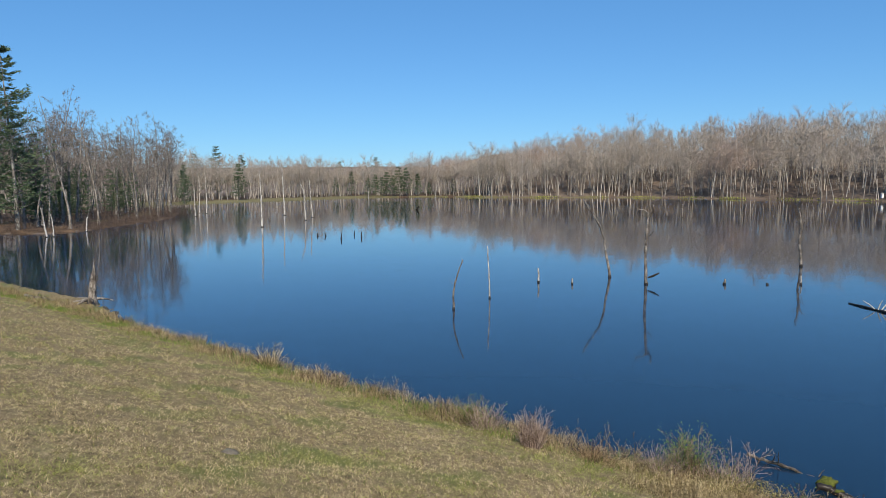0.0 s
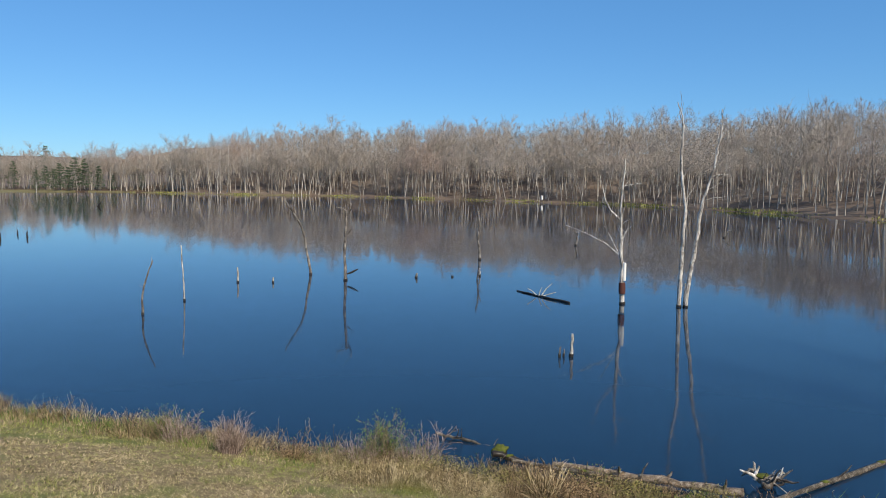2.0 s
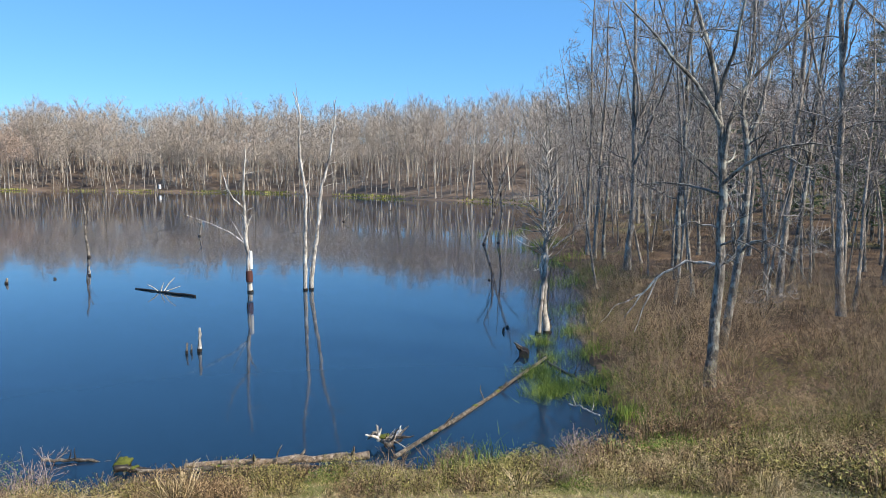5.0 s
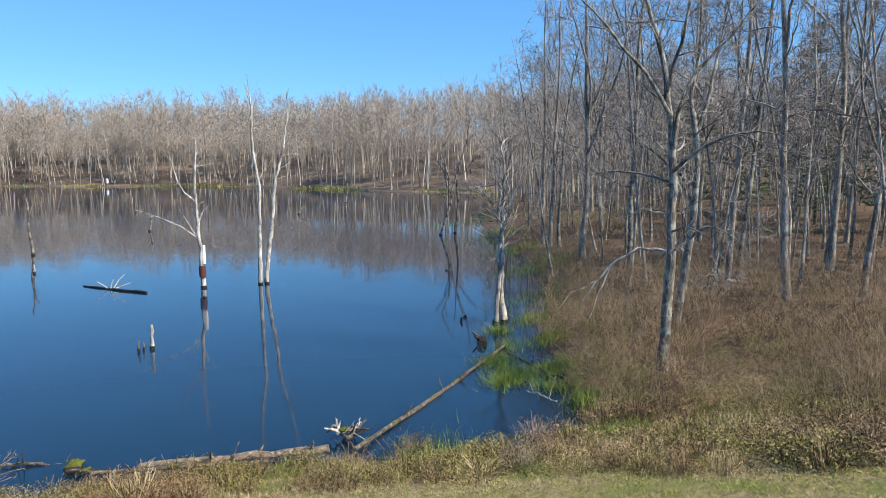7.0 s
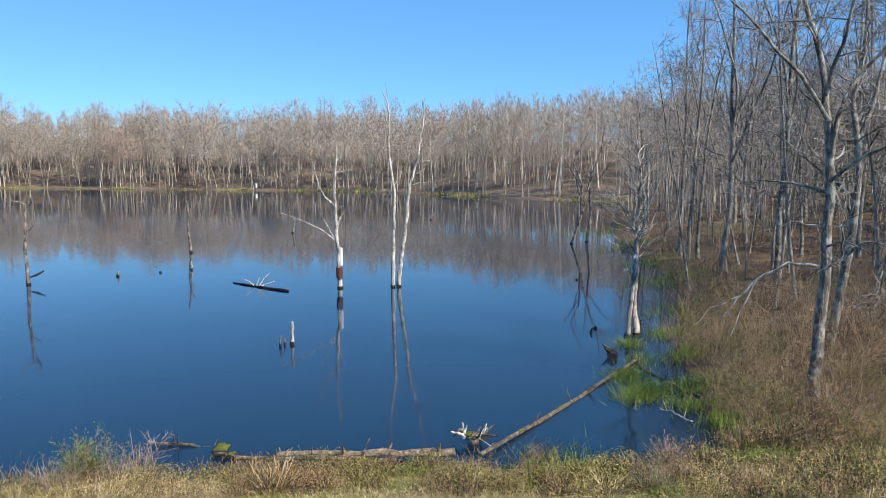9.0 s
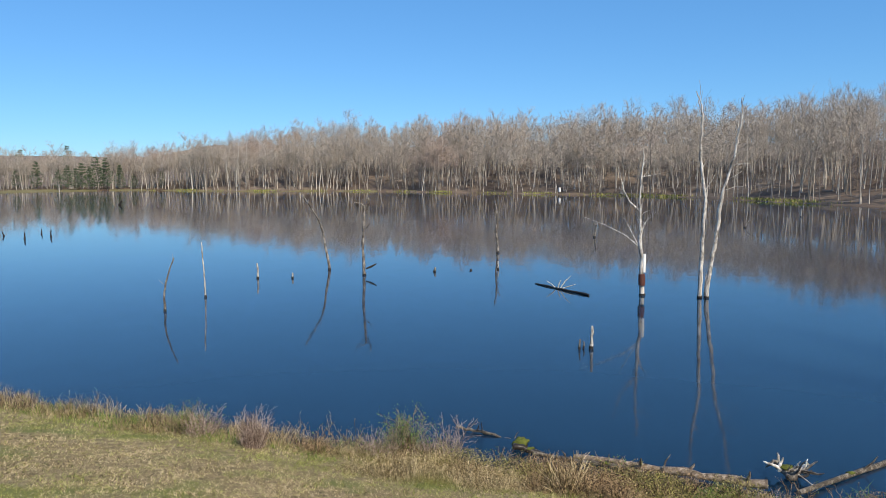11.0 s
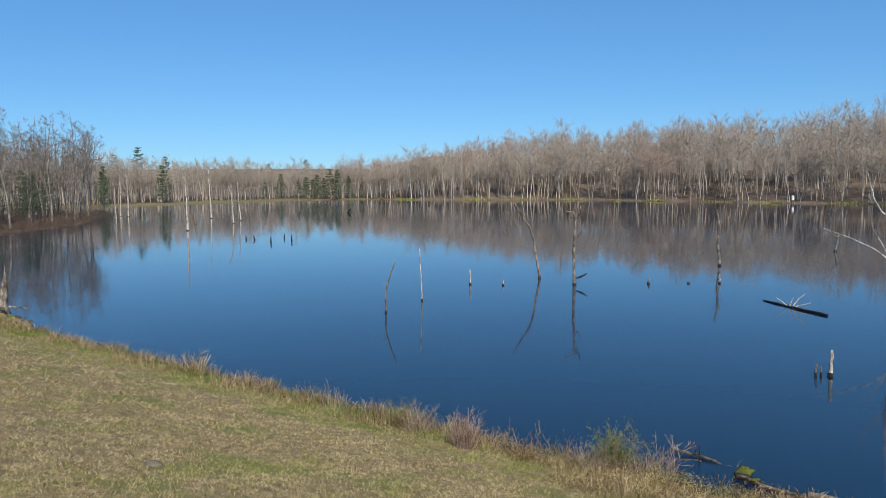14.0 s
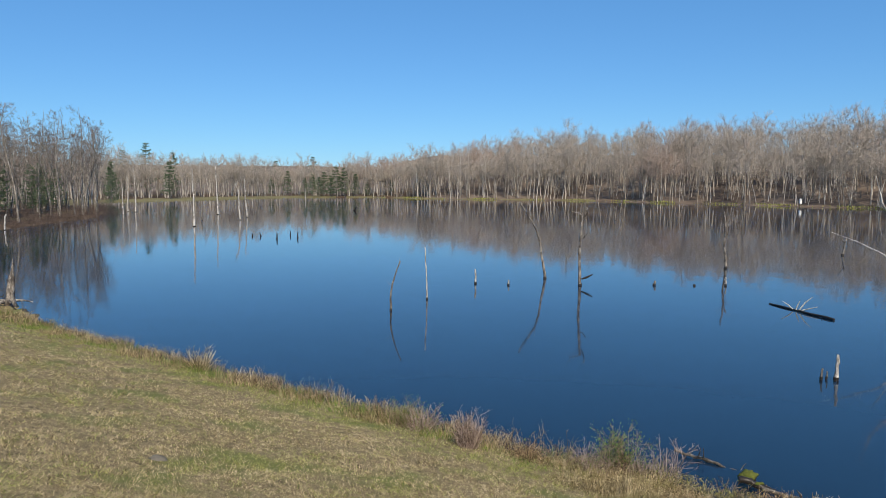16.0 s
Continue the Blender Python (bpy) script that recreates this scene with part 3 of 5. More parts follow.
rng = np.random.default_rng(21)
far_kinds = [far_template(100 + k + 20 * far, h, r, low, limbs, tw, fan, spread, wd * (1.5 if far else 1.0)) for far in (0, 1) for k, (h, r, low, limbs, tw, fan, spread, wd) in enumerate([
    (15.5, 0.13, 0.34, 17, 10, 3, 0.22, 0.027), (14.5, 0.12, 0.38, 15, 10, 3, 0.19, 0.027), (16.5, 0.15, 0.32, 19, 10, 3, 0.25, 0.028), (13, 0.10, 0.36, 14, 10, 3, 0.20, 0.027), (15, 0.12, 0.45, 15, 10, 3, 0.21, 0.027),
    (7.5, 0.05, 0.25, 9, 8, 2, 0.20, 0.022), (12.5, 0.085, 0.55, 8, 7, 3, 0.13, 0.025)])]
n_try = 70000
az, rr = np.radians(rng.uniform(-96, 37, n_try)), np.sqrt(rng.uniform(60 ** 2, 350 ** 2, n_try))
px, py = -np.sin(az) * rr, np.cos(az) * rr
dd = shore_distance(px, py)
keep_p = np.where(dd < 12, 0.9, np.where(dd < 32, 0.6, 0.40))
ok = (dd > 1.2) & (dd < np.where(px > 30, 64, 48)) & (rng.uniform(0, 1, n_try) < keep_p)
ok &= ~((px < 10) & (rr > 140) & (dd < np.where(px < -18, 9, 3)))                       # open strip of meadow at the head of the lake
ok &= ~((px < -20) & (rr < 128))                                  # the wooded point has trees of its own
ok &= ~((az < radians(-58)) & (rr < 64)) & ~((az < radians(-80)) & (rr > 120))                          # and so has the near shore
far_spots, cells = [], {}
for x, y, d in zip(px[ok], py[ok], dd[ok]):
    gap = 1.6 if d < 14 else (2.4 if x > 55 else 3.0)
    c = (int(x // gap), int(y // gap), d < 16)
    if c in cells:
        continue
    cells[c] = 1
    pick = rng.uniform()
    k = int(rng.integers(0, 5)) if pick < (0.34 if d < 14 else 0.85) else (5 if rng.uniform() < 0.22 else 6)
    if d > 42 and x > 20 and rng.uniform() < 0.5:
        k = 5
    k += 7 if math.hypot(x, y) > 150 else 0
    grow = (1 + 0.07 * ripple(x, y, 11, 0.3)) * float(np.interp(d, [8, 45], [1.0, 0.90])) * float(np.interp(math.hypot(x, y), [100, 150, 190, 225], [0.76, 0.84, 0.97, 1.04])) * float(np.interp(x, [-40, 15, 60], [0.86, 1.0, 1.06]))
    far_spots.append((x, y, k, grow * (rng.uniform(0.82, 1.04) if rng.uniform() < 0.93 else rng.uniform(1.06, 1.16))))
far_spots = far_spots[:2900]
tagged(new("far_woods", quad_mesh("far_woods", *scatter(far_kinds, far_spots, rng), (M_FARTRUNK, M_FARTWIG))), "leafless grey-brown hardwood forest along the far shore and hill", "woods", kind="stuff")

# wooded point across the water
POINT_LABEL = "leafless hardwood with pale trunk on the wooded point"
mid_kinds = [tree_template(31 + k, POINT_LABEL, M_BARK if k == 2 else M_BARK_PALE, M_TWIGDARK, split=False, height=h, radius=r, first=fi, limbs=20, reach=0.24, subs=4, twigs=9, fine=0.012, sides=(6, 4, 3, 3), forks=fo)
             for k, (h, r, fi, fo) in enumerate([(13, 0.13, 0.32, 2), (13.5, 0.12, 0.36, 1), (11, 0.09, 0.32, 1)])]
spots = []
tries = 0
while len(spots) < 98 and tries < 8000:
    tries += 1
    x, y = rng.uniform(-72, -33), rng.uniform(60, 122)
    d = float(shore_distance(x, y))
    if 0.8 < d < (16 if rng.uniform() < 0.7 else 30) and math.degrees(math.atan2(-x, y)) < 37 and (not spots or min(math.hypot(x - q[0], y - q[1]) for q in spots) > 1.5):
        spots.append((x, y, int(rng.integers(0, 3)), rng.uniform(0.9, 1.12) * (1.0 if d < 14 else 0.9)))
place_all(mid_kinds, spots, "trees on the wooded point", rng)


# ---- conifers ----
def conifer(seed, height, radius, width, whorls, label, top=0.15, clumps=10, needles=7, droop=0.0):
    rng = np.random.default_rng(seed)
    trunk, bough, leaf = Geo(), Geo(), Geo()
    main = bend((0, 0, -0.2), (0, 0, 1), height, 8, 0.01, 0.02, rng)
    trunk.tube(main, radius * np.linspace(1.1, 0.08, 9), 7)
    for k in range(whorls):
        at = 0.12 + 0.86 * (k + rng.uniform(0, 0.5)) / whorls
        for b in range(int(rng.integers(4, 7))):
            o, _ = along(main, at)
            a = rng.uniform(0, 2 * np.pi)
            size = width * (1.02 - at) ** 0.7 * rng.uniform(0.6, 1.15) * min(1, 0.55 + at * 1.8)
            p = bend(o, (math.cos(a), math.sin(a), 0.25 - droop), size, 4, 0.06, 0.05, rng)
            bough.tube(p, 0.035 * np.linspace(1, 0.2, 5) * (1.2 - at), 3)
            flat = np.array([math.cos(a), math.sin(a), 0.0])
            across = np.array([-flat[1], flat[0], 0.0])
            for c in range(clumps):
                f = rng.uniform(0.12, 1.0)
                o2, _w = along(p, f)
                o2 = o2 + across * rng.uniform(-1, 1) * 0.42 * size * (1.05 - f) ** 0.7 + np.array([0, 0, rng.normal(0, 0.05)])
                for q in range(needles):
                    w3 = flat * rng.uniform(0.1, 1.0) + across * rng.normal(0, 0.65) + np.array([0, 0, rng.normal(0.12 - droop, 0.22)])
                    w3 /= np.linalg.norm(w3)
                    tip = o2 + w3 * rng.uniform(0.18, 0.42)
                    side = np.cross(w3, rng.normal(0, 1, 3))
                    side *= 0.04 / (np.linalg.norm(side) + 1e-9)
                    leaf.add([o2 - side, o2 + side, tip], [(0, 1, 2, 2)])
    ob = thing("pine_tree", label, "tree")
    part("trunk", trunk, M_BARK, ob)
    part("bough_frame", bough, M_BARK, ob, kind="stuff")
    part("crown", leaf, M_NEEDLE, ob, "dark green needle clusters", kind="stuff")
    return ob


pine = conifer(51, 14.5, 0.17, 4.6, 22, "tall dark green white pine at the edge of the point", clumps=13)
hemlock = conifer(52, 9, 0.12, 3.0, 17, "dense dark green young conifer among bare trees", droop=0.15, clumps=10, needles=7)
rng = np.random.default_rng(8)
place_all([pine, hemlock], [(-40.1, 65.4, 0, 1.12), (-46, 71, 0, 1.05), (-43, 71, 1, 1.1), (-40.5, 70, 1, 0.7), (-52, 74, 0, 0.9), (-50, 84, 1, 1.0), (-54, 92, 1, 1.1), (-46, 98, 1, 0.8), (-56, 103, 1, 1.0), (-48, 88, 1, 0.9),
                            (-51, 98, 1, 0.9), (-43, 82, 1, 0.75), (-45, 77, 1, 0.8), (-44, 92, 1, 0.7), (-49, 105, 1, 0.9), (-41, 75, 1, 0.6), (-47, 86, 1, 0.7), (-50, 112, 1, 0.7), (-70, 186, 1, 1.0), (-60, 202, 1, 1.1),
                            (-74, 226, 0, 1.1), (-67, 230, 0, 1.0), (-83, 232, 0, 1.1), (-60, 160, 0, 0.7), (-20, 256.5, 1, 1.0), (-24, 255.5, 1, 0.9), (-15, 258, 1, 1.1), (-29, 254, 1, 0.8), (-11, 261, 1, 0.9), (-18, 260, 1, 1.35),
                            (-26.5, 257, 1, 1.0), (-7, 263, 1, 0.7), (-36, 262, 1, 1.0), (-22.5, 259, 1, 1.15), (-42, 264, 1, 0.8), (2, 266, 1, 0.7), (-30, 295, 0, 1.0), (-45, 295, 1, 1.5), (52, 9, 1, 0.9), (58, 14, 1, 1.1),
                            (61, 4, 1, 1.0), (47, 1, 1, 0.9), (43, 4, 1, 0.8), (66, 20, 0, 0.8), (70, 9, 1, 1.2), (50, 5, 0, 0.8), (40, -1, 1, 0.9)], "conifers round the lake", rng)


# ---- dead timber standing in the lake ----
def upright(base, stems, name, label, wood, group="", z=-0.5, twiggy=0, seed=0, wet=0.07, sides=8):
    """stems: (radius at foot, radius at tip, [(to the right, up), ...]) as seen from the dam."""
    rng = np.random.default_rng(seed)
    b = np.array(base, float)
    fw = b / np.hypot(*b)
    rt = np.array([fw[1], -fw[0]])
    ob = thing(name, label, "dead tree" if len(stems[0][2]) > 2 else "stump", group, pose(b[0], b[1], 0))
    for n, (r0, r1, pts) in enumerate(stems):
        pts = np.array(pts, float)
        if n == 0 or pts[0, 1] < 0.05:
            pts = np.concatenate([[pts[0] + (pts[0] - pts[1]) * (0.6 / max(0.1, pts[1, 1] - pts[0, 1]))], pts])
        ts = np.linspace(0, len(pts) - 1, 5 * len(pts))
        lat, up = (np.interp(ts, np.arange(len(pts)), pts[:, c]) for c in (0, 1))
        jit = np.cumsum(rng.normal(0, 0.022, (len(ts), 2)), 0) * min(1.0, r0 * 10)
        path = np.stack([rt[0] * (lat + jit[:, 0]) + fw[0] * jit[:, 1], rt[1] * (lat + jit[:, 0]) + fw[1] * jit[:, 1], up], -1)
        rad = np.linspace(r0, r1, len(ts)) * (1 + rng.normal(0, 0.10, len(ts)))
        g = Geo()
        g.tube(path, rad, sides if n == 0 else 6, 0, cap=True)
        if n == 0 or pts[0, 1] < 0:
            foot = np.array([np.array([np.interp(h, up, path[:, c]) for c in range(3)]) for h in (-0.4, 0.0, wet)])
            g.tube(foot, np.full(3, r0 * 1.06 + 0.003), sides, 1)
        for _ in range(twiggy if n == 0 else twiggy // 2):
            o, w = along(path, rng.uniform(0.45, 0.97))
            size = rng.uniform(0.25, 0.9) * min(1.0, pts[-1, 1] / 4)
            p = bend(o, side_way(w, rng.uniform(30, 75), rng), size, 4, 0.2, 0.1, rng)
            g.tube(p, r0 * 0.16 * np.linspace(1, 0.3, 5), 5)
        part("trunk" if n == 0 else "branch", g, (wood, M_WET), ob)
    return ob


SNAG = "dead standing trees in the lake"
band_tree = upright((15.19, 19.51), [
    (0.10, 0.016, [(0, 0), (-0.01, 1.42), (-0.12, 2.81), (-0.09, 3.6), (-0.08, 4.92)]),
    (0.038, 0.012, [(-0.12, 2.85), (-0.44, 3.2), (-0.62, 3.59), (-0.81, 4.36)]),
    (0.024, 0.008, [(-0.06, 1.6), (-0.56, 2.05), (-1.25, 2.39), (-2.08, 2.69)]),
    (0.02, 0.008, [(-0.06, 1.55), (-0.36, 2.11), (-0.67, 2.64)]),
    (0.035, 0.015, [(-0.05, 2.25), (0.14, 2.66)])], "dead_tree", "bleached dead tree with a dark red band round its trunk", M_DEAD, SNAG, twiggy=7, seed=1)
g = Geo()
g.tube([(0, 0, 0.36), (0, 0, 0.55), (-0.01, 0, 0.74)], [0.116, 0.120, 0.112], 10, cap=True)
part("band", g, M_RUST, band_tree, "dark red-brown band")
g = Geo()
g.tube([(0.05, -0.03, 1.42), (0.05, -0.03, 1.1), (0.05, -0.03, 0.8)], [0.055, 0.06, 0.055], 8, cap=True)
part("bare_patch", g, M_WHITE, band_tree, "white barkless patch")
upright((16.68, 18.45), [(0.082, 0.014, [(0, 0), (-0.01, 1.65), (0.02, 3.25), (-0.08, 4.23), (-0.15, 5.4), (-0.17, 6.17), (-0.37, 6.78)]), (0.03, 0.012, [(-0.05, 4.2), (0.12, 4.6)]),
                         (0.03, 0.015, [(-0.12, 5.6), (-0.02, 6.0), (-0.2, 6.5)])],
        "dead_tree", "tall bleached dead trunk with a crooked tip standing in water", M_DEAD, SNAG, twiggy=5, seed=2)
upright((16.9, 18.3), [(0.082, 0.014, [(0, 0), (0.11, 1.26), (0.25, 2.46), (0.45, 3.66), (0.63, 4.41), (0.84, 5.14), (0.9, 5.72), (0.83, 6.53)]), (0.035, 0.015, [(0.6, 4.35), (0.95, 4.45)])],
        "dead_tree", "leaning bleached dead trunk beside its twin in water", M_DEAD, SNAG, twiggy=6, seed=3)
upright((15.77, 8.52), [
    (0.10, 0.016, [(0.12, 0), (0.11, 1.09), (0.03, 1.7), (0.13, 2.26), (0.16, 2.75), (0.19, 3.47), (0.2, 4.24), (0.17, 4.92)]),
    (0.085, 0.014, [(-0.13, 0), (-0.02, 1.21), (0.02, 1.82), (-0.07, 2.24), (-0.15, 2.74), (-0.19, 3.46), (-0.36, 4.23)]),
    (0.024, 0.008, [(0.01, 1.94), (-0.3, 2.3), (-0.65, 2.52)]), (0.025, 0.01, [(0.08, 1.73), (-0.37, 1.57)]), (0.03, 0.01, [(0.16, 2.2), (0.59, 2.52), (0.91, 2.91)]),
    (0.03, 0.01, [(0.17, 3.0), (0.5, 3.8), (0.55, 4.7)]), (0.03, 0.01, [(-0.17, 3.0), (-0.6, 3.5)]), (0.03, 0.01, [(0.18, 3.4), (-0.1, 4.2)])],
        "dead_tree", "pale grey many-stemmed dead tree on a grassy hummock", M_SNAG, SNAG, twiggy=60, seed=4)
upright((34.2, 22.5), [(0.10, 0.02, [(0, 0), (0.53, 1.51), (0.66, 3.39), (0.21, 4.62), (0.86, 6.17)]), (0.06, 0.02, [(0.6, 2.4), (1.2, 4.2), (1.5, 5.5)]), (0.05, 0.02, [(0.62, 2.9), (-0.4, 4.6)]), (0.05, 0.02, [(0.5, 1.5), (0.9, 3.2), (0.8, 5.2)]), (0.04, 0.015, [(0.6, 2.2), (0.2, 3.4), (0.3, 4.9)])],
        "dead_tree", "leaning grey dead trunks standing in shallow water", M_DEADGREY, SNAG, twiggy=12, seed=5)
upright((35.6, 22.4), [(0.10, 0.02, [(0, 0), (0.24, 1.9), (0.04, 3.67), (0.63, 5.09), (0.87, 6.65)]), (0.05, 0.02, [(0.1, 3.0), (1.3, 4.6)])],
        "dead_tree", "leaning grey dead trunks standing in shallow water", M_DEADGREY, SNAG, twiggy=12, seed=6)
upright((0.15, 22.75), [(0.04, 0.018, [(0, 0), (0.06, 0.52), (0.21, 1.07), (0.4, 1.62)])], "dead_tree", "thin leaning dead stem rising from open water", M_DEADGREY, SNAG, twiggy=2, seed=7)
upright((1.48, 24.92), [(0.036, 0.016, [(0, 0), (0, 0.97), (-0.02, 1.86)])], "dead_tree", "slim white bare pole standing in open water", M_DEAD, SNAG, seed=8)
upright((7.0, 30.35), [(0.07, 0.025, [(0, 0), (-0.13, 1.0), (-0.33, 2.1), (-0.77, 2.9), (-1.01, 3.36)])], "dead_tree", "dark leaning dead trunk with broken twigs", M_DEADGREY, SNAG, twiggy=4, seed=9)
hook = upright((7.93, 28.14), [(0.08, 0.04, [(0, 0), (0, 1.21), (0.05, 2.34), (0.06, 2.83)]), (0.04, 0.02, [(0.06, 2.78), (-0.13, 2.96), (-0.37, 3.01)]), (0.035, 0.015, [(0.06, 2.7), (0.21, 2.96), (0.2, 3.2)]),
                        (0.03, 0.015, [(0.04, 1.9), (0.22, 2.15)])], "dead_tree", "pale dead trunk with a hooked forked top", M_DEADGREY, SNAG, twiggy=4, seed=10)
g = Geo()
g.tube([(0.03, 0, 0.26), (0.22, -0.05, 0.33), (0.46, -0.10, 0.46)], [0.03, 0.05, 0.025], 6, cap=True)
part("broken_limb", g, M_WET, hook, "dark broken limb")
upright((16.8, 33.8), [(0.085, 0.035, [(0, 0), (-0.06, 0.89), (0, 1.77), (-0.11, 2.79)]), (0.04, 0.02, [(-0.02, 1.6), (0.2, 2.3)])], "dead_tree", "mottled dead trunk with stubby branches", M_DEADGREY, SNAG, twiggy=8, seed=11)
upright((27.1, 39.8), [(0.09, 0.03, [(0, 0), (0.08, 0.6), (0.14, 1.04)]), (0.04, 0.02, [(0.1, 0.7), (-0.2, 1.2)])], "dead_tree", "short leaning snag in open water", M_DEADGREY, SNAG, seed=12)
for k, (bx, by, h, r, lean, wood) in enumerate([
        (3.74, 28.89, 0.61, 0.05, -0.03, M_DEAD), (5.01, 28.32, 0.22, 0.045, 0, M_DEAD), (10.94, 27.97, 0.2, 0.06, 0, M_DEADGREY), (13.85, 27.6, 0.35, 0.05, 0.02, M_DEAD),
        (12.5, 27.7, 0.05, 0.05, 0, M_WET), (9.37, 13.81, 0.55, 0.05, 0.05, M_DEAD), (9.07, 13.87, 0.25, 0.028, 0.01, M_DEADGREY), (9.2, 13.9, 0.18, 0.02, 0, M_DEADGREY),
        (-8.25, 54.07, 0.42, 0.06, 0, M_WET), (-6.92, 55.7, 0.42, 0.06, -0.05, M_WET), (-9.99, 57.33, 0.3, 0.06, 0, M_WET), (-10.65, 57.4, 0.25, 0.06, 0, M_WET), (-7.82, 58.4, 0.35, 0.05, 0, M_WET),
        (-34.1, 66.0, 1.4, 0.10, 0.05, M_DEAD), (-21.4, 84.0, 1.0, 0.12, 0, M_DEADGREY), (15.3, 9.47, 0.12, 0.03, 0.03, M_WET), (15.75, 9.6, 0.05, 0.04, 0, M_WET), (22.6, 14.6, 0.04, 0.05, 0, M_WET),
        (17.4, 18.9, 0.7, 0.03, 0.03, M_DEAD), (-5.3, 117.6, 0.6, 0.2, 0.3, M_WET), (27.7, 83.7, 1.6, 0.1, -0.1, M_DEADGREY), (36.2, 106.7, 2.0, 0.12, 0.1, M_DEADGREY), (71, 180, 3.4, 0.14, 0, M_DEAD), (77.6, 67.2, 1.6, 0.1, 0, M_DEADGREY), (60, 52, 0.8, 0.08, 0, M_DEAD)]):
    upright((bx, by), [(r, r * 0.6, [(0, 0), (lean, h)])], "stump", "short broken dead stub just above the water", wood, "stubs in the lake", seed=40 + k)
for k, (bx, by, r, pts) in enumerate([((-18.95), 71.3, 0.14, [(0, 0), (-0.1, 3), (-0.16, 5.6)]), (-23.5, 101.0, 0.17, [(0, 0), (-0.1, 4), (-0.18, 7.4)]), (-17.2, 85.0, 0.13, [(0, 0), (-0.18, 3.4), (-0.7, 4.7)]),
                                      (-17.8, 92.8, 0.14, [(0, 0), (-0.2, 2.6), (-0.31, 4.9)]), (-25.8, 229, 0.16, [(0, 0), (0, 1.6), (0.06, 3.2)]), (-33.8, 58.9, 0.10, [(0, 0), (-0.2, 1.3), (-0.36, 2.5)]),
                                      (-33.4, 59.2, 0.08, [(0, 0), (-0.1, 1.0), (-0.15, 1.9)]), (-36.0, 100.1, 0.13, [(0, 0), (0, 2), (0.02, 4.3)]), (-38.2, 111, 0.15, [(0, 0), (0, 3), (-0.09, 6.5)]), (-39.8, 112.5, 0.14, [(0, 0), (0.1, 3), (0.05, 5.5)]),
                                      (43.3, 42.9, 0.09, [(0, 0), (0.3, 0.5), (0.7, 0.7)])]):
    upright((bx, by), [(r, 0.04, pts)], "dead_tree", "distant slim dead trunk standing in the lake", M_DEAD if by > 40 and bx < 0 else M_DEADGREY, SNAG, twiggy=6, seed=70 + k)


# ---- fallen logs ----
def fallen(name, a, b, r0, r1, label, wood, stubs=3, seed=0, sag=0.0, moss=0):
    rng = np.random.default_rng(seed)
    a, b = np.array(a, float), np.array(b, float)
    t = np.linspace(0, 1, 14)
    path = a + t[:, None] * (b - a) + np.cumsum(rng.normal(0, 0.012, (14, 3)), 0)
    path[:, 2] -= sag * np.sin(np.pi * t)
    ob = thing(name, label, "log", place=pose(*a))
    g = Geo()
    g.tube(path - a, np.linspace(r0, r1, 14) * (1 + rng.normal(0, 0.12, 14)), 9, 0, cap=True)
    part("trunk", g, wood, ob)
    for _ in range(stubs):
        o, w = along(path - a, rng.uniform(0.15, 0.95))
        g = Geo()
        p = bend(o, side_way(w, 70, rng) * np.array([1, 1, 0.3]) + np.array([0, 0, 0.8]), rng.uniform(0.12, 0.35), 3, 0.15, 0.05, rng)
        g.tube(p, r1 * np.array([0.45, 0.4, 0.33, 0.15]), 5)
        part("branch_stub", g, wood, ob)
    for _ in range(moss):
        o, _w = along(path - a, rng.uniform(0.1, 0.9))
        g = Geo()
        g.blob(o + np.array([0, 0, r0 * 0.75]), (0.07, 0.04, 0.02), rng.uniform(0, 9), 0.5)
        part("moss", g, M_MOSS, ob, "yellow-green moss cushion")
    return ob


fallen("fallen_log", (13.2, 23.2, 0.01), (13.55, 20.2, 0.005), 0.03, 0.042, "dark waterlogged log floating with pale upright twigs", M_WET, 1, 1)
g = Geo()
for k, (dx, dy, h, w) in enumerate([(0.05, -1.4, 0.34, 0.1), (0.1, -1.5, 0.5, 0.35), (0.0, -1.3, 0.3, -0.3), (0.1, -1.6, 0.2, 0.45)]):
    g.tube([(13.25 + dx, 23.2 + dy, 0.05), (13.25 + dx + 0.4 * w, 23.2 + dy - 0.2 * w, h * 0.6), (13.25 + dx + w, 23.2 + dy - 0.4 * w, h)], [0.022, 0.018, 0.008], 5)
tagged(new("dead_branch", g.mesh("dead_branch", M_DEAD)), "pale forked dead branch sticking up from a floating log", "branch")
fallen("fallen_log", (5.45, 8.45, 0.025), (7.2, 6.55, 0.04), 0.045, 0.055, "long grey weathered log lying along the waterline", M_LOG, 3, 2)
fallen("fallen_log", (7.35, 6.35, 0.05), (13.6, 7.3, 0.02), 0.036, 0.034, "long mossy brown log lying slantwise out into the water", M_BROWNLOG, 5, 3, moss=4)
fallen("fallen_log", (4.95, 8.75, 0.03), (6.5, 7.1, 0.03), 0.028, 0.034, "dark split log lying against the waterline log", M_BROWNLOG, 3, 12, moss=2)
fallen("fallen_log", (4.35, 10.15, 0.03), (5.0, 9.45, 0.01), 0.026, 0.02, "thin half-sunken log off the bank", M_BROWNLOG, 4, 4)
fallen("fallen_log", (4.75, 9.0, 0.08), (5.2, 8.75, 0.05), 0.05, 0.045, "dark rotten log end among shore weeds", M_WET, 0, 5, moss=1)
fallen("fallen_log", (12.3, 5.6, 0.02), (13.3, 7.0, 0.01), 0.045, 0.035, "dark rotten log lying in green reeds", M_WET, 2, 6)
